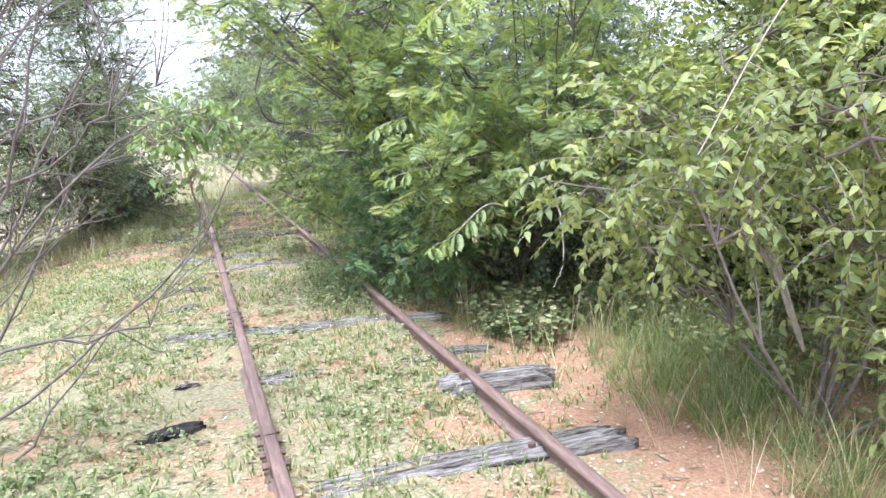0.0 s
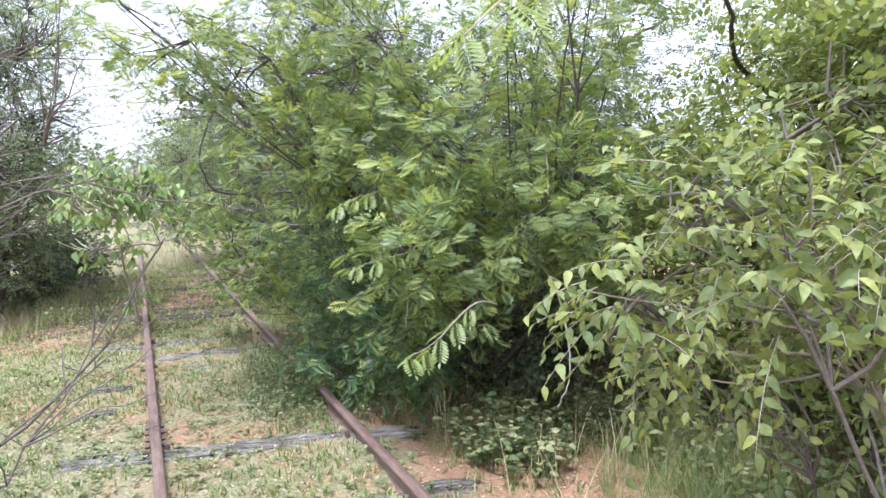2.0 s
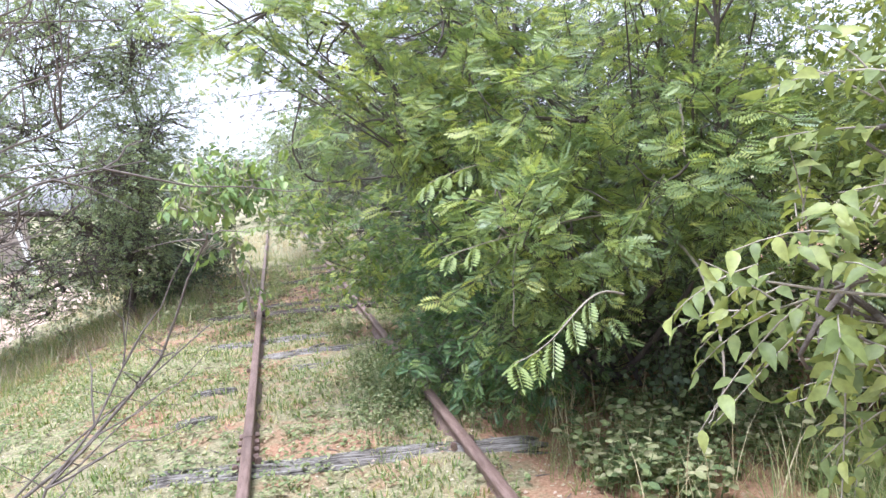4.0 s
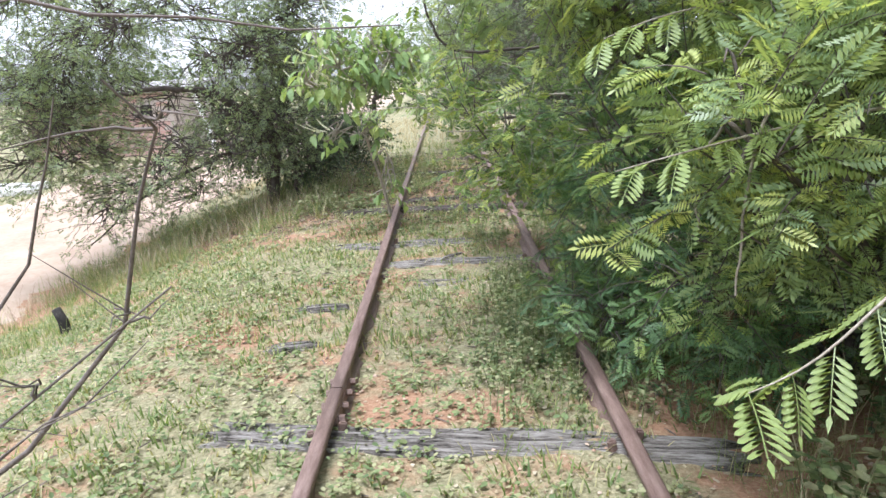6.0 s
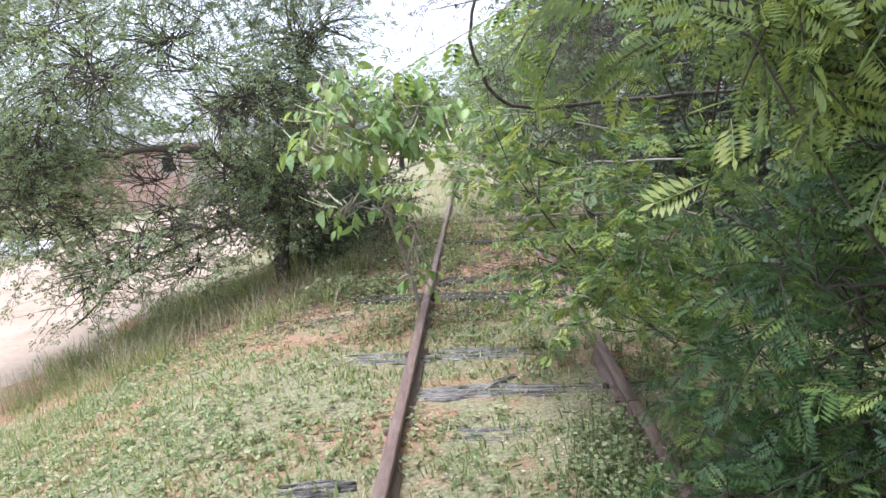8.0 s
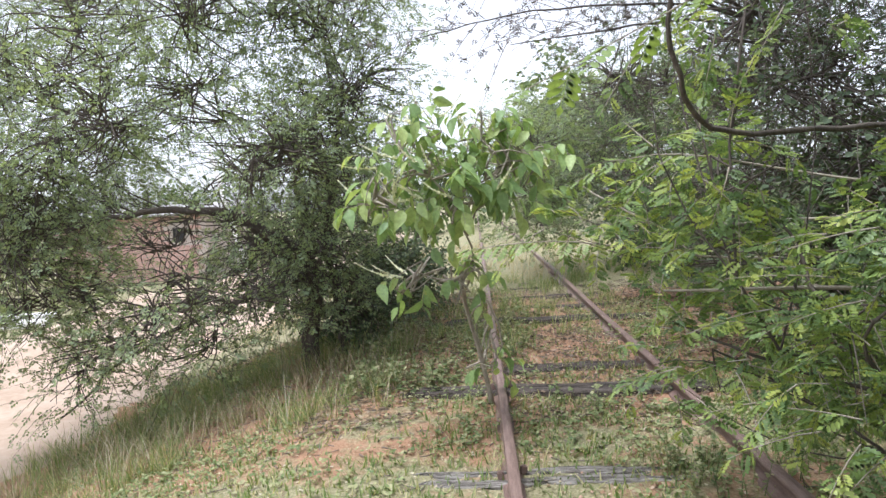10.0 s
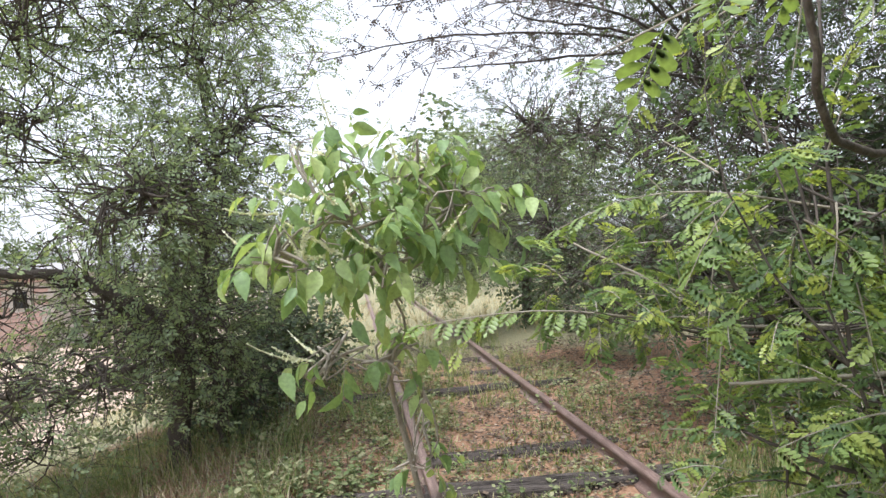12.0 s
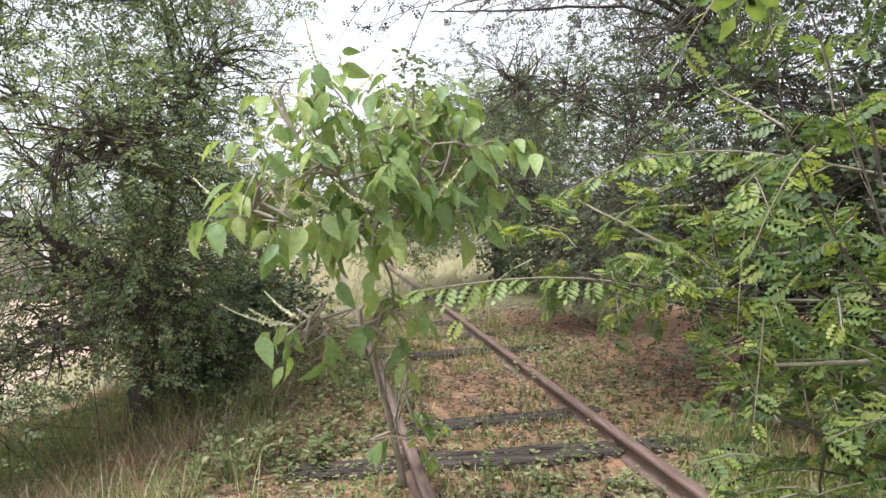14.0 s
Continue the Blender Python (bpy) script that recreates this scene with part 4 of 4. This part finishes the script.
# bare shrub whose dry stems arch over the bank
def dead_shrub():
    base = np.array((-1.55, 3.3, float(ground_z(-1.55, 3.3)) - 0.05))
    thing = tagged(new("dead_shrub"), "leafless grey shrub with long dry arching twigs", "shrub")
    thing.location = base
    fine = Buf()
    tips = [(0.37, 3.62, 1.38), (0.38, 3.72, 1.01), (0.05, 3.4, 2.35), (0.22, 3.5, 2.45), (-0.2, 3.3, 2.6), (-0.5, 3.3, 2.1), (0.12, 3.55, 1.72), (0.0, 3.8, 2.05), (-0.35, 3.8, 2.3), (-0.05, 3.7, 1.45), (-0.3, 3.5, 1.2), (-0.7, 3.7, 2.3), (-0.1, 3.3, 1.75), (0.24, 3.6, 1.98), (0.26, 3.62, 1.56), (0.2, 3.5, 1.2)]
    for e in tips:
        b = Buf()
        p, r = bough(base + rng.normal(size=3) * (0.05, 0.05, 0), e, 0.012, 0.002, 0.08, 0.09, 14)
        p[1:-1] += rng.normal(size=(12, 3)) * 0.016
        tube(b, p, r, 6)
        ob = part("stem", b, M_DEAD, thing, smooth=True)
        ob.matrix_parent_inverse = Matrix.Translation(-Vector(base))
        n = 13 if e[0] < 0.3 else 7
        k = rng.integers(5, 13, n)
        d = unit(unit(p[np.minimum(k + 1, 13)] - p[k]) + ball(n) * 0.8 + (0.05, -0.15, 0.3))
        ln = rng.uniform(0.18, 0.6, (n, 1)) * (1.0 if e[0] < 0.3 else 0.35)
        s = np.linspace(0, 1, 6)
        P = p[k][:, None] + d[:, None] * ln[:, None] * s[None, :, None] + (ball(n) * 0.16)[:, None] * (s ** 2)[None, :, None]
        P[:, 1:-1] += rng.normal(size=P[:, 1:-1].shape) * 0.008
        many_tubes(fine, P, np.broadcast_to(np.linspace(0.0038, 0.0010, 6), (n, 6)), 4)
        q, s2 = P.reshape(-1, 3)[rng.integers(0, n * 6, n)], np.linspace(0, 1, 4)
        d2 = unit(ball(n) + (0.1, 0.0, 0.2)) * rng.uniform(0.06, 0.22, (n, 1))
        P2 = q[:, None] + d2[:, None] * s2[None, :, None]
        many_tubes(fine, P2, np.broadcast_to(np.linspace(0.0022, 0.0008, 4), (n, 4)), 3)
    ob = tagged(part("brushwood", fine, M_DEAD, thing), kind="stuff")
    ob.matrix_parent_inverse = Matrix.Translation(-Vector(base))


dead_shrub()


# overhanging sprays of feather leaves, each on its own drooping shoot
def spray(start, end, leaf, count, template, material, label):
    thing = tagged(new("leafy_branch"), label, "branch")
    b = Buf()
    p, r = bough(start, end, 0.006, 0.0015, 0.05, 0.05, 12)
    tube(b, p, r, 5)
    part("stem", b, M_PALE, thing, smooth=True)
    n = count
    t = np.linspace(0.35, 1, n) * 11
    k = np.minimum(t.astype(int), 10)
    q = p[k] + (p[k + 1] - p[k]) * (t - k)[:, None]
    tan = unit(p[k + 1] - p[k])
    sd = unit(np.cross(tan, (0, 0, 1.0))) * np.where(np.arange(n) % 2, 1, -1)[:, None]
    for i in range(n):
        lb = Buf()
        stamp(lb, template, q[i:i + 1], (tan * 0.5 + sd * 0.8 + ball(n) * 0.3 + (0, 0, -0.3))[i:i + 1], (np.array((0, 0, 1.0)) + 0.4 * ball(n))[i:i + 1], leaf * rng.uniform(0.8, 1.15))
        part("leaf", lb, material, thing)


spray((1.70, 2.30, 2.45), (0.80, 1.80, 1.74), 0.10, 13, PIN_LARGE, M_PINNATE, "drooping spray of feathery green leaves overhead")
spray((1.82, 2.38, 2.44), (0.92, 1.95, 1.78), 0.10, 11, PIN_LARGE, M_PINNATE, "drooping spray of feathery green leaves overhead")
spray((2.2, 4.78, 1.7), (1.36, 4.53, 1.42), 0.14, 11, PIN_LARGE, M_PINNATE, "spray of feathery green leaves over the rail")
spray((2.2, 4.38, 1.2), (1.30, 4.16, 1.10), 0.115, 12, PIN_LARGE, M_PINNATE, "low spray of feathery green leaves beside the rail")
spray((2.0, 3.88, 0.9), (1.45, 3.73, 0.72), 0.14, 9, PIN_LARGE, M_PINNATE, "low spray of feathery green leaves beside the rail")
spray((1.8, 7.08, 2.2), (0.42, 6.83, 1.62), 0.12, 11, PIN_ROUND, M_ROUND, "drooping spray of rounded green leaflets overhead")
spray((1.6, 7.78, 1.0), (0.20, 7.93, 1.10), 0.075, 26, PIN_ROUND, M_ROUND, "long yellow-green shoot reaching over the rail")
spray((1.7, 7.48, 1.3), (0.70, 8.08, 1.36), 0.075, 18, PIN_ROUND, M_ROUND, "pale leafy shoot reaching over the rail")

# ---------------------------------------------------------------- far things
far = []
for k in range(20):
    a = radians(-100 + 200 * k / 19 + rng.uniform(-3, 3))
    d = rng.uniform(24, 44)
    far.append((1 + d * math.sin(a), 6 + d * math.cos(a)))
far += [(-18.5, 24.0), (-12.0, 37.0), (-6.0, 40.0), (-2.5, 36.0), (3.0, 33.0), (5.5, 27.0), (-15.0, 17.0)]
for x, y in far:
    if -15.5 < x < -3.8 and y < 34:
        continue
    zz = float(ground_z(x, y))
    h = rng.uniform(3.5, 6.0)
    cl = scatter_clumps(10, (x - 2.4, y - 2.0, zz + 0.8), (x + 2.4, y + 2.0, zz + h), 1.3, 36)
    plant("distant_tree", (x, y, zz), cl, M_FAR, CLUMP_LEAF, 0.22, 7, 0.8, M_BARK, "hazy green tree in the distance", "tree", r0=0.12, trunk_to=(x, y, zz + 1.0), group="distant trees", branchy=5, twiggy=False)


def house():
    zz = -0.9
    thing = tagged(new("house"), "small pinkish brick house with an iron roof beyond the road", "house")
    thing.location = (-12.0, 30.4, zz)
    inv = Matrix.Translation((12.0, -30.4, -zz))
    x0, x1, y0, y1, h = -14.8, -9.2, 28.4, 32.4, 2.35
    made = []
    for name, dx, dy, px, py in (("wall", x1 - x0, 0.2, (x0 + x1) / 2, y0), ("wall", x1 - x0, 0.2, (x0 + x1) / 2, y1), ("wall", 0.2, y1 - y0 - 0.2, x0 + 0.1, (y0 + y1) / 2), ("wall", 0.2, y1 - y0 - 0.2, x1 - 0.1, (y0 + y1) / 2)):
        w = part(name, box_bm(dx, dy, h), M_MORTAR, thing)
        w.location = (px, py, zz + h / 2)
        made.append(w)
    roof = part("roof", box_bm(x1 - x0 + 0.7, y1 - y0 + 0.8, 0.06), M_IRON, thing)
    roof.matrix_world = pose((x0 + x1) / 2, (y0 + y1) / 2, zz + h + 0.18, 5)
    made.append(roof)
    front = made[0]
    for wx in (-13.2, -10.2):
        win = part("window", box_bm(0.4, 0.08, 0.5), M_DARK, thing)
        win.location = (wx, y0 - 0.09, zz + 1.6)
        made.append(win)
    for o in made:
        o.matrix_parent_inverse = inv
    brick = box_bm(0.42, 0.04, 0.155, 0.01)
    me = bpy.data.meshes.new("brick")
    brick.to_mesh(me)
    brick.free()
    me.materials.append(M_BRICK)
    for r in range(13):
        for k in range(12):
            x = x0 + 0.25 + k * 0.45 + (0.22 if r % 2 else 0)
            if x > x1 - 0.2 or (7 <= r <= 11 and min(abs(x + 13.2), abs(x + 10.2)) < 0.42):
                continue
            o = new("brick", me)
            o.parent = front
            o.matrix_parent_inverse = Matrix.Identity(4)
            o.location = (x - (x0 + x1) / 2, -0.105, 0.1 + r * 0.175 - h / 2)


house()

b = Buf()
tube(b, [(-7.7, 28.0, -0.95), (-8.2, 28.3, 0.7), (-8.65, 28.6, 2.2), (-9.0, 28.8, 3.6)], [0.10, 0.09, 0.085, 0.08], 10)
tagged(part("leaning_pole", b, M_WHITE), "leaning whitewashed wooden pole beside the road", "pole")
for k, (x, y, a) in enumerate([(-10.6, 19.4, 10), (-11.2, 19.9, -14), (-10.9, 20.4, 3)]):
    ob = part("white_slab", box_bm(2.2, 0.35, 0.16, 0.02), M_WHITE)
    ob.matrix_world = pose(x, y, float(ground_z(x, y)) + 0.07 + 0.02 * k, 2, 1, a)
    tagged(ob, "pale broken concrete slab lying by the road", "slab", "slabs by the road")


# ---------------------------------------------------------------- growth on the ground
def off_rails(x):
    return (np.abs(x - RAIL_L) > 0.045) & (np.abs(x - RAIL_R) > 0.045)


def points(n, x0, x1, y0, y1):
    x, y = rng.uniform(x0, x1, n), rng.uniform(y0, y1, n)
    return x, y


def ground_points(x, y, up=0.0):
    return np.stack([x, y, ground_height(x, y) + up], -1)


BLADE = blade()
SHORT = (np.array([(-0.5, 0, 0), (0.5, 0, 0), (0.28, 0.6, -0.06), (-0.28, 0.6, -0.06), (0.02, 1.0, -0.2), (-0.02, 1.0, -0.2)], float), np.array([(0, 1, 2, 3), (3, 2, 4, 5)], int))
SMALL_LEAF = (np.array([(0, 0, 0), (0.30, 0.35, 0.05), (0.24, 0.8, 0.0), (0, 1.0, -0.08), (-0.24, 0.8, 0.0), (-0.30, 0.35, 0.05)], float), np.array([(0, 1, 2, 3), (0, 3, 4, 5)], int))
FLAT = (np.array([(-0.35, 0, 0), (0.30, 0.1, 0.06), (0.22, 0.9, 0.02), (-0.18, 1.0, 0.12)], float), np.array([(0, 1, 2, 3)], int))


def blades(b, x, y, per, lo, hi, width, lean, template):
    x, y = np.repeat(x, per), np.repeat(y, per)
    n = len(x)
    x, y = x + rng.normal(size=n) * 0.02, y + rng.normal(size=n) * 0.02
    P = ground_points(x, y, -0.005)
    h = rng.uniform(lo, hi, n)
    a = rng.uniform(0, 2 * np.pi, n)
    out = np.stack([np.cos(a), np.sin(a), np.zeros(n)], -1)
    D = np.array((0, 0, 1.0)) + out * rng.uniform(0.1, lean, (n, 1))
    T, F = template
    T = T * np.array((width / 0.05, 1, 1)) * np.array((0.05, 1, 1))
    stamp(b, (T, F), P, D, -out + np.array((0, 0, 0.3)), h)


def turf():
    b = Buf()
    x, y = points(58000, -3.7, 2.3, -2.5, 13.5)
    patch = value_noise(x, y, 1.6, 3) * 0.6 + value_noise(x, y, 5, 4) * 0.4 - 0.10 * (y < 1.2)
    keep = off_rails(x) & (patch + rng.normal(size=len(x)) * 0.10 > 0.45 + 0.25 * ((x > 1.6) & (y < 4.8)) + 0.14 * ((x > 0.3) & (y > 9.1)))
    x, y = x[keep], y[keep]
    blades(b, x, y, 3, 0.02, 0.075, 0.16, 1.1, SHORT)
    tagged(part("short_grass", b, M_GRASS), "short patchy yellow-green grass between the rails", "grass", kind="stuff")


def weeds():
    b = Buf()
    x, y = points(23000, -3.5, 2.3, -2.0, 13.0)
    patch = value_noise(x, y, 1.1, 13) * 0.65 + value_noise(x, y, 4, 14) * 0.35
    keep = off_rails(x) & (patch + rng.normal(size=len(x)) * 0.08 > 0.48 + 0.25 * ((x > 1.6) & (y < 4.8)) + 0.14 * ((x > 0.3) & (y > 9.1)))
    x, y = x[keep], y[keep]
    per = 6
    X, Y = np.repeat(x, per), np.repeat(y, per)
    n = len(X)
    up = rng.uniform(0.004, 0.05, n)
    P = ground_points(X + rng.normal(size=n) * 0.015, Y + rng.normal(size=n) * 0.015) + np.stack([np.zeros(n), np.zeros(n), up], -1)
    a = rng.uniform(0, 2 * np.pi, n)
    D = np.stack([np.cos(a), np.sin(a), rng.uniform(-0.1, 0.6, n)], -1)
    stamp(b, SMALL_LEAF, P, D, np.array((0, 0, 1.0)) + rng.normal(size=(n, 3)) * 0.3, rng.uniform(0.014, 0.034, n))
    tagged(part("low_weeds", b, M_WEED), "low creeping weeds with small pale green leaves", "weed", kind="stuff")


def litter():
    b = Buf()
    x, y = points(34000, -3.2, 3.4, 0.0, 15.0)
    keep = off_rails(x)
    x, y = x[keep], y[keep]
    n = len(x)
    a = rng.uniform(0, 2 * np.pi, n)
    D = np.stack([np.cos(a), np.sin(a), rng.normal(size=n) * 0.15], -1)
    stamp(b, FLAT, ground_points(x, y, 0.006), D, np.array((0, 0, 1.0)) + rng.normal(size=(n, 3)) * 0.25, rng.uniform(0.006, 0.024, n))
    tagged(part("leaf_litter", b, M_LITTER), "dry pale leaf litter strewn over the ground", "litter", kind="stuff")


def tall_grass(n, x0, x1, y0, y1, lo, hi, per, material, label, seed, level=0.42, lean=0.7, width=0.022):
    b = Buf()
    x, y = points(n, x0, x1, y0, y1)
    keep = off_rails(x) & (value_noise(x, y, 1.8, seed) + rng.normal(size=n) * 0.12 > level)
    blades(b, x[keep], y[keep], per, lo, hi, width, lean, BLADE)
    tagged(part("tall_grass", b, material), label, "grass", kind="stuff")


def leafy_weeds(n, x0, x1, y0, y1, lo, hi, leaf, seed, label, level=0.45):
    """Upright weeds: a stem and leaves that climb it."""
    b = Buf()
    x, y = points(n, x0, x1, y0, y1)
    keep = off_rails(x) & (value_noise(x, y, 1.7, seed) > level)
    base = ground_points(x[keep], y[keep])
    n = len(base)
    h = rng.uniform(lo, hi, n)
    lean = ball(n) * 0.25
    lean[:, 2] = 1
    s = np.linspace(0, 1, 3)
    many_tubes(b, base[:, None] + (lean * h[:, None])[:, None] * s[None, :, None], np.broadcast_to(np.array([0.0025, 0.002, 0.001]), (n, 3)), 3)
    per = 9
    t = rng.uniform(0.25, 1, (n, per))
    P = (base[:, None] + (lean * h[:, None])[:, None] * t[..., None]).reshape(-1, 3)
    a = rng.uniform(0, 2 * np.pi, len(P))
    D = np.stack([np.cos(a), np.sin(a), rng.uniform(-0.1, 0.5, len(P))], -1)
    stamp(b, SMALL_LEAF, P, D, np.array((0, 0, 1.0)) + rng.normal(size=D.shape) * 0.3, leaf * rng.uniform(0.5, 1.2, len(P)))
    tagged(part("leafy_weeds", b, M_WEED), label, "weed", kind="stuff")


def twig_litter():
    """Broken dry twigs and bark lying about, thickest under the trees."""
    b = Buf()
    x, y = points(6500, -2.0, 3.4, 1.6, 15.0)
    keep = off_rails(x) & (rng.random(len(x)) < np.where(y > 8.4, 1.0, 0.22))
    P = ground_points(x[keep], y[keep], 0.008)
    n = len(P)
    a = rng.uniform(0, 2 * np.pi, n)
    d = np.stack([np.cos(a), np.sin(a), rng.normal(size=n) * 0.08], -1) * rng.uniform(0.02, 0.11, (n, 1))
    s = np.linspace(0, 1, 3)
    many_tubes(b, P[:, None] + d[:, None] * s[None, :, None] + (ball(n) * 0.008)[:, None] * (s * (1 - s))[None, :, None], np.broadcast_to(np.array([0.0035, 0.003, 0.002]), (n, 3)), 3)
    tagged(part("twig_litter", b, M_DEAD), "broken dry twigs strewn under the trees", "twig", kind="stuff")


def pebbles():
    """Small stones and clods in the bare soil."""
    b = Buf()
    x, y = points(2600, 0.4, 3.2, 1.6, 11.5)
    keep = off_rails(x)
    P = ground_points(x[keep], y[keep], 0.003)
    n = len(P)
    T = np.array([(1, 0, 0), (0.2, 0.9, 0.1), (-0.8, 0.5, 0), (-0.7, -0.6, 0.1), (0.3, -0.9, 0), (0.1, 0.1, 0.75), (-0.1, -0.2, 0.7)], float)
    stamp(b, (T, np.array([(0, 1, 5), (1, 2, 5), (2, 3, 6), (2, 6, 5), (3, 4, 6), (4, 0, 6), (0, 5, 6)], int)), P, unit(rng.normal(size=(n, 3)) * (1, 1, 0.05)), np.array((0, 0, 1.0)) + 0.2 * rng.normal(size=(n, 3)), rng.uniform(0.004, 0.014, n))
    tagged(part("soil_clods", b, M_CLOD), "small reddish clods and stones on bare soil", "stone", kind="stuff")


turf()
weeds()
twig_litter()
pebbles()
litter()
tall_grass(620, 2.15, 3.7, 1.5, 3.9, 0.10, 0.36, 22, M_GRASS, "long arching green grass tussocks below the shrub", 21, 0.40, 1.2, 0.012)
tall_grass(600, 1.75, 3.4, 3.6, 5.6, 0.05, 0.22, 10, M_GRASS, "thin grass under the bush", 22, 0.42, 1.0, 0.011)
tall_grass(260, 1.9, 3.6, 1.6, 5.2, 0.20, 0.48, 3, M_STRAW, "dry straw-coloured seed stalks", 23, 0.5, 0.5, 0.012)
tall_grass(1500, -4.0, -0.4, 9.1, 13.5, 0.10, 0.34, 9, M_GRASS, "long green grass on the shaded bank", 24, 0.38, 0.9, 0.016)
tall_grass(1600, -4.0, -0.3, 9.1, 13.5, 0.15, 0.40, 4, M_LITTER, "dry brown grass under the acacia", 25, 0.40, 0.9, 0.012)
tall_grass(700, -3.9, -2.0, 4.0, 9.8, 0.06, 0.2, 8, M_GRASS, "grass along the foot of the bank", 26, 0.40)
tall_grass(900, -0.4, 1.9, 10.6, 16.0, 0.08, 0.26, 8, M_GRASS, "grass and seedlings over the far track", 27, 0.48)
tall_grass(1800, -4.0, 6.0, 15.5, 24.0, 0.10, 0.30, 8, M_STRAW, "pale dry grass in the far clearing", 28, 0.30)
tall_grass(900, 1.7, 3.4, 5.4, 9.5, 0.08, 0.26, 8, M_GRASS, "grass in the shade of the bushes", 29, 0.48)
leafy_weeds(330, 1.12, 1.46, 5.2, 6.9, 0.06, 0.22, 0.026, 39, "leafy green weeds hiding the foot of the rail", 0.40)
tall_grass(160, 1.15, 1.7, 5.2, 6.8, 0.08, 0.26, 9, M_GRASS, "grass grown over the rail by the bush", 40, 0.35, 0.9, 0.012)
leafy_weeds(620, 0.95, 1.85, 4.9, 8.2, 0.05, 0.20, 0.026, 31, "leafy green weeds growing over the rail", 0.40)
tall_grass(150, 0.05, 0.75, 10.6, 14.5, 0.08, 0.26, 9, M_GRASS, "long grass grown over the rail", 35, 0.25, 0.9, 0.016)
leafy_weeds(110, 0.05, 0.7, 10.5, 14.0, 0.06, 0.22, 0.045, 36, "leafy weeds grown over the rail", 0.25)
leafy_weeds(300, -0.8, 0.3, 8.9, 10.9, 0.05, 0.22, 0.045, 32, "leafy green weeds round the sapling", 0.45)
leafy_weeds(300, 0.5, 2.4, 8.9, 12.5, 0.05, 0.20, 0.035, 38, "seedlings scattered between the far rails", 0.5)
leafy_weeds(80, 1.92, 2.35, 3.65, 4.4, 0.10, 0.30, 0.055, 43, "broad green weeds at the edge of the bush", 0.0)
leafy_weeds(500, 1.9, 3.2, 3.9, 5.4, 0.06, 0.26, 0.045, 33, "leafy green weeds at the bush's foot", 0.42)
leafy_weeds(800, 2.7, 4.6, 1.4, 5.0, 0.10, 0.40, 0.05, 37, "dark leafy weeds in the shade of the shrub", 0.3)
leafy_weeds(600, -1.2, 0.2, 1.6, 3.2, 0.03, 0.10, 0.030, 34, "broad-leaved weeds beside the track", 0.45)


# ---------------------------------------------------------------- last fillings
def mulch():
    """Old brown leaves that lie thick where the trees close over the track."""
    b = Buf()
    x, y = points(20000, -0.9, 2.9, 8.8, 14.5)
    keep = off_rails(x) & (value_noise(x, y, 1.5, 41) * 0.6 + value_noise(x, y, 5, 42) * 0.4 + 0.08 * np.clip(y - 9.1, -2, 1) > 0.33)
    x, y = x[keep], y[keep]
    n = len(x)
    a = rng.uniform(0, 2 * np.pi, n)
    D = np.stack([np.cos(a), np.sin(a), rng.normal(size=n) * 0.15], -1)
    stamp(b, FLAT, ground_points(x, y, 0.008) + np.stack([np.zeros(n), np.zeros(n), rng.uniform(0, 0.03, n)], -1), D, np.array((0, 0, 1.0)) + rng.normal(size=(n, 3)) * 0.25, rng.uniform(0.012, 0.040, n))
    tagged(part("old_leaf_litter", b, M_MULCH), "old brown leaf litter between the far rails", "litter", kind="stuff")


mulch()
F3 = scatter_clumps(13, (3.3, 0.8, 1.9), (6.5, 3.6, 3.0), 0.75, 70)
plant("leafy_tree", (5.4, 3.4, 0.0), F3, M_OVATE, PIN_FINE, 0.11, 6, 0.45, M_BARK, "leafy green tree filling the gap behind the shrub", "tree", r0=0.08, trunk_to=(5.3, 3.3, 1.2), twiggy=False)
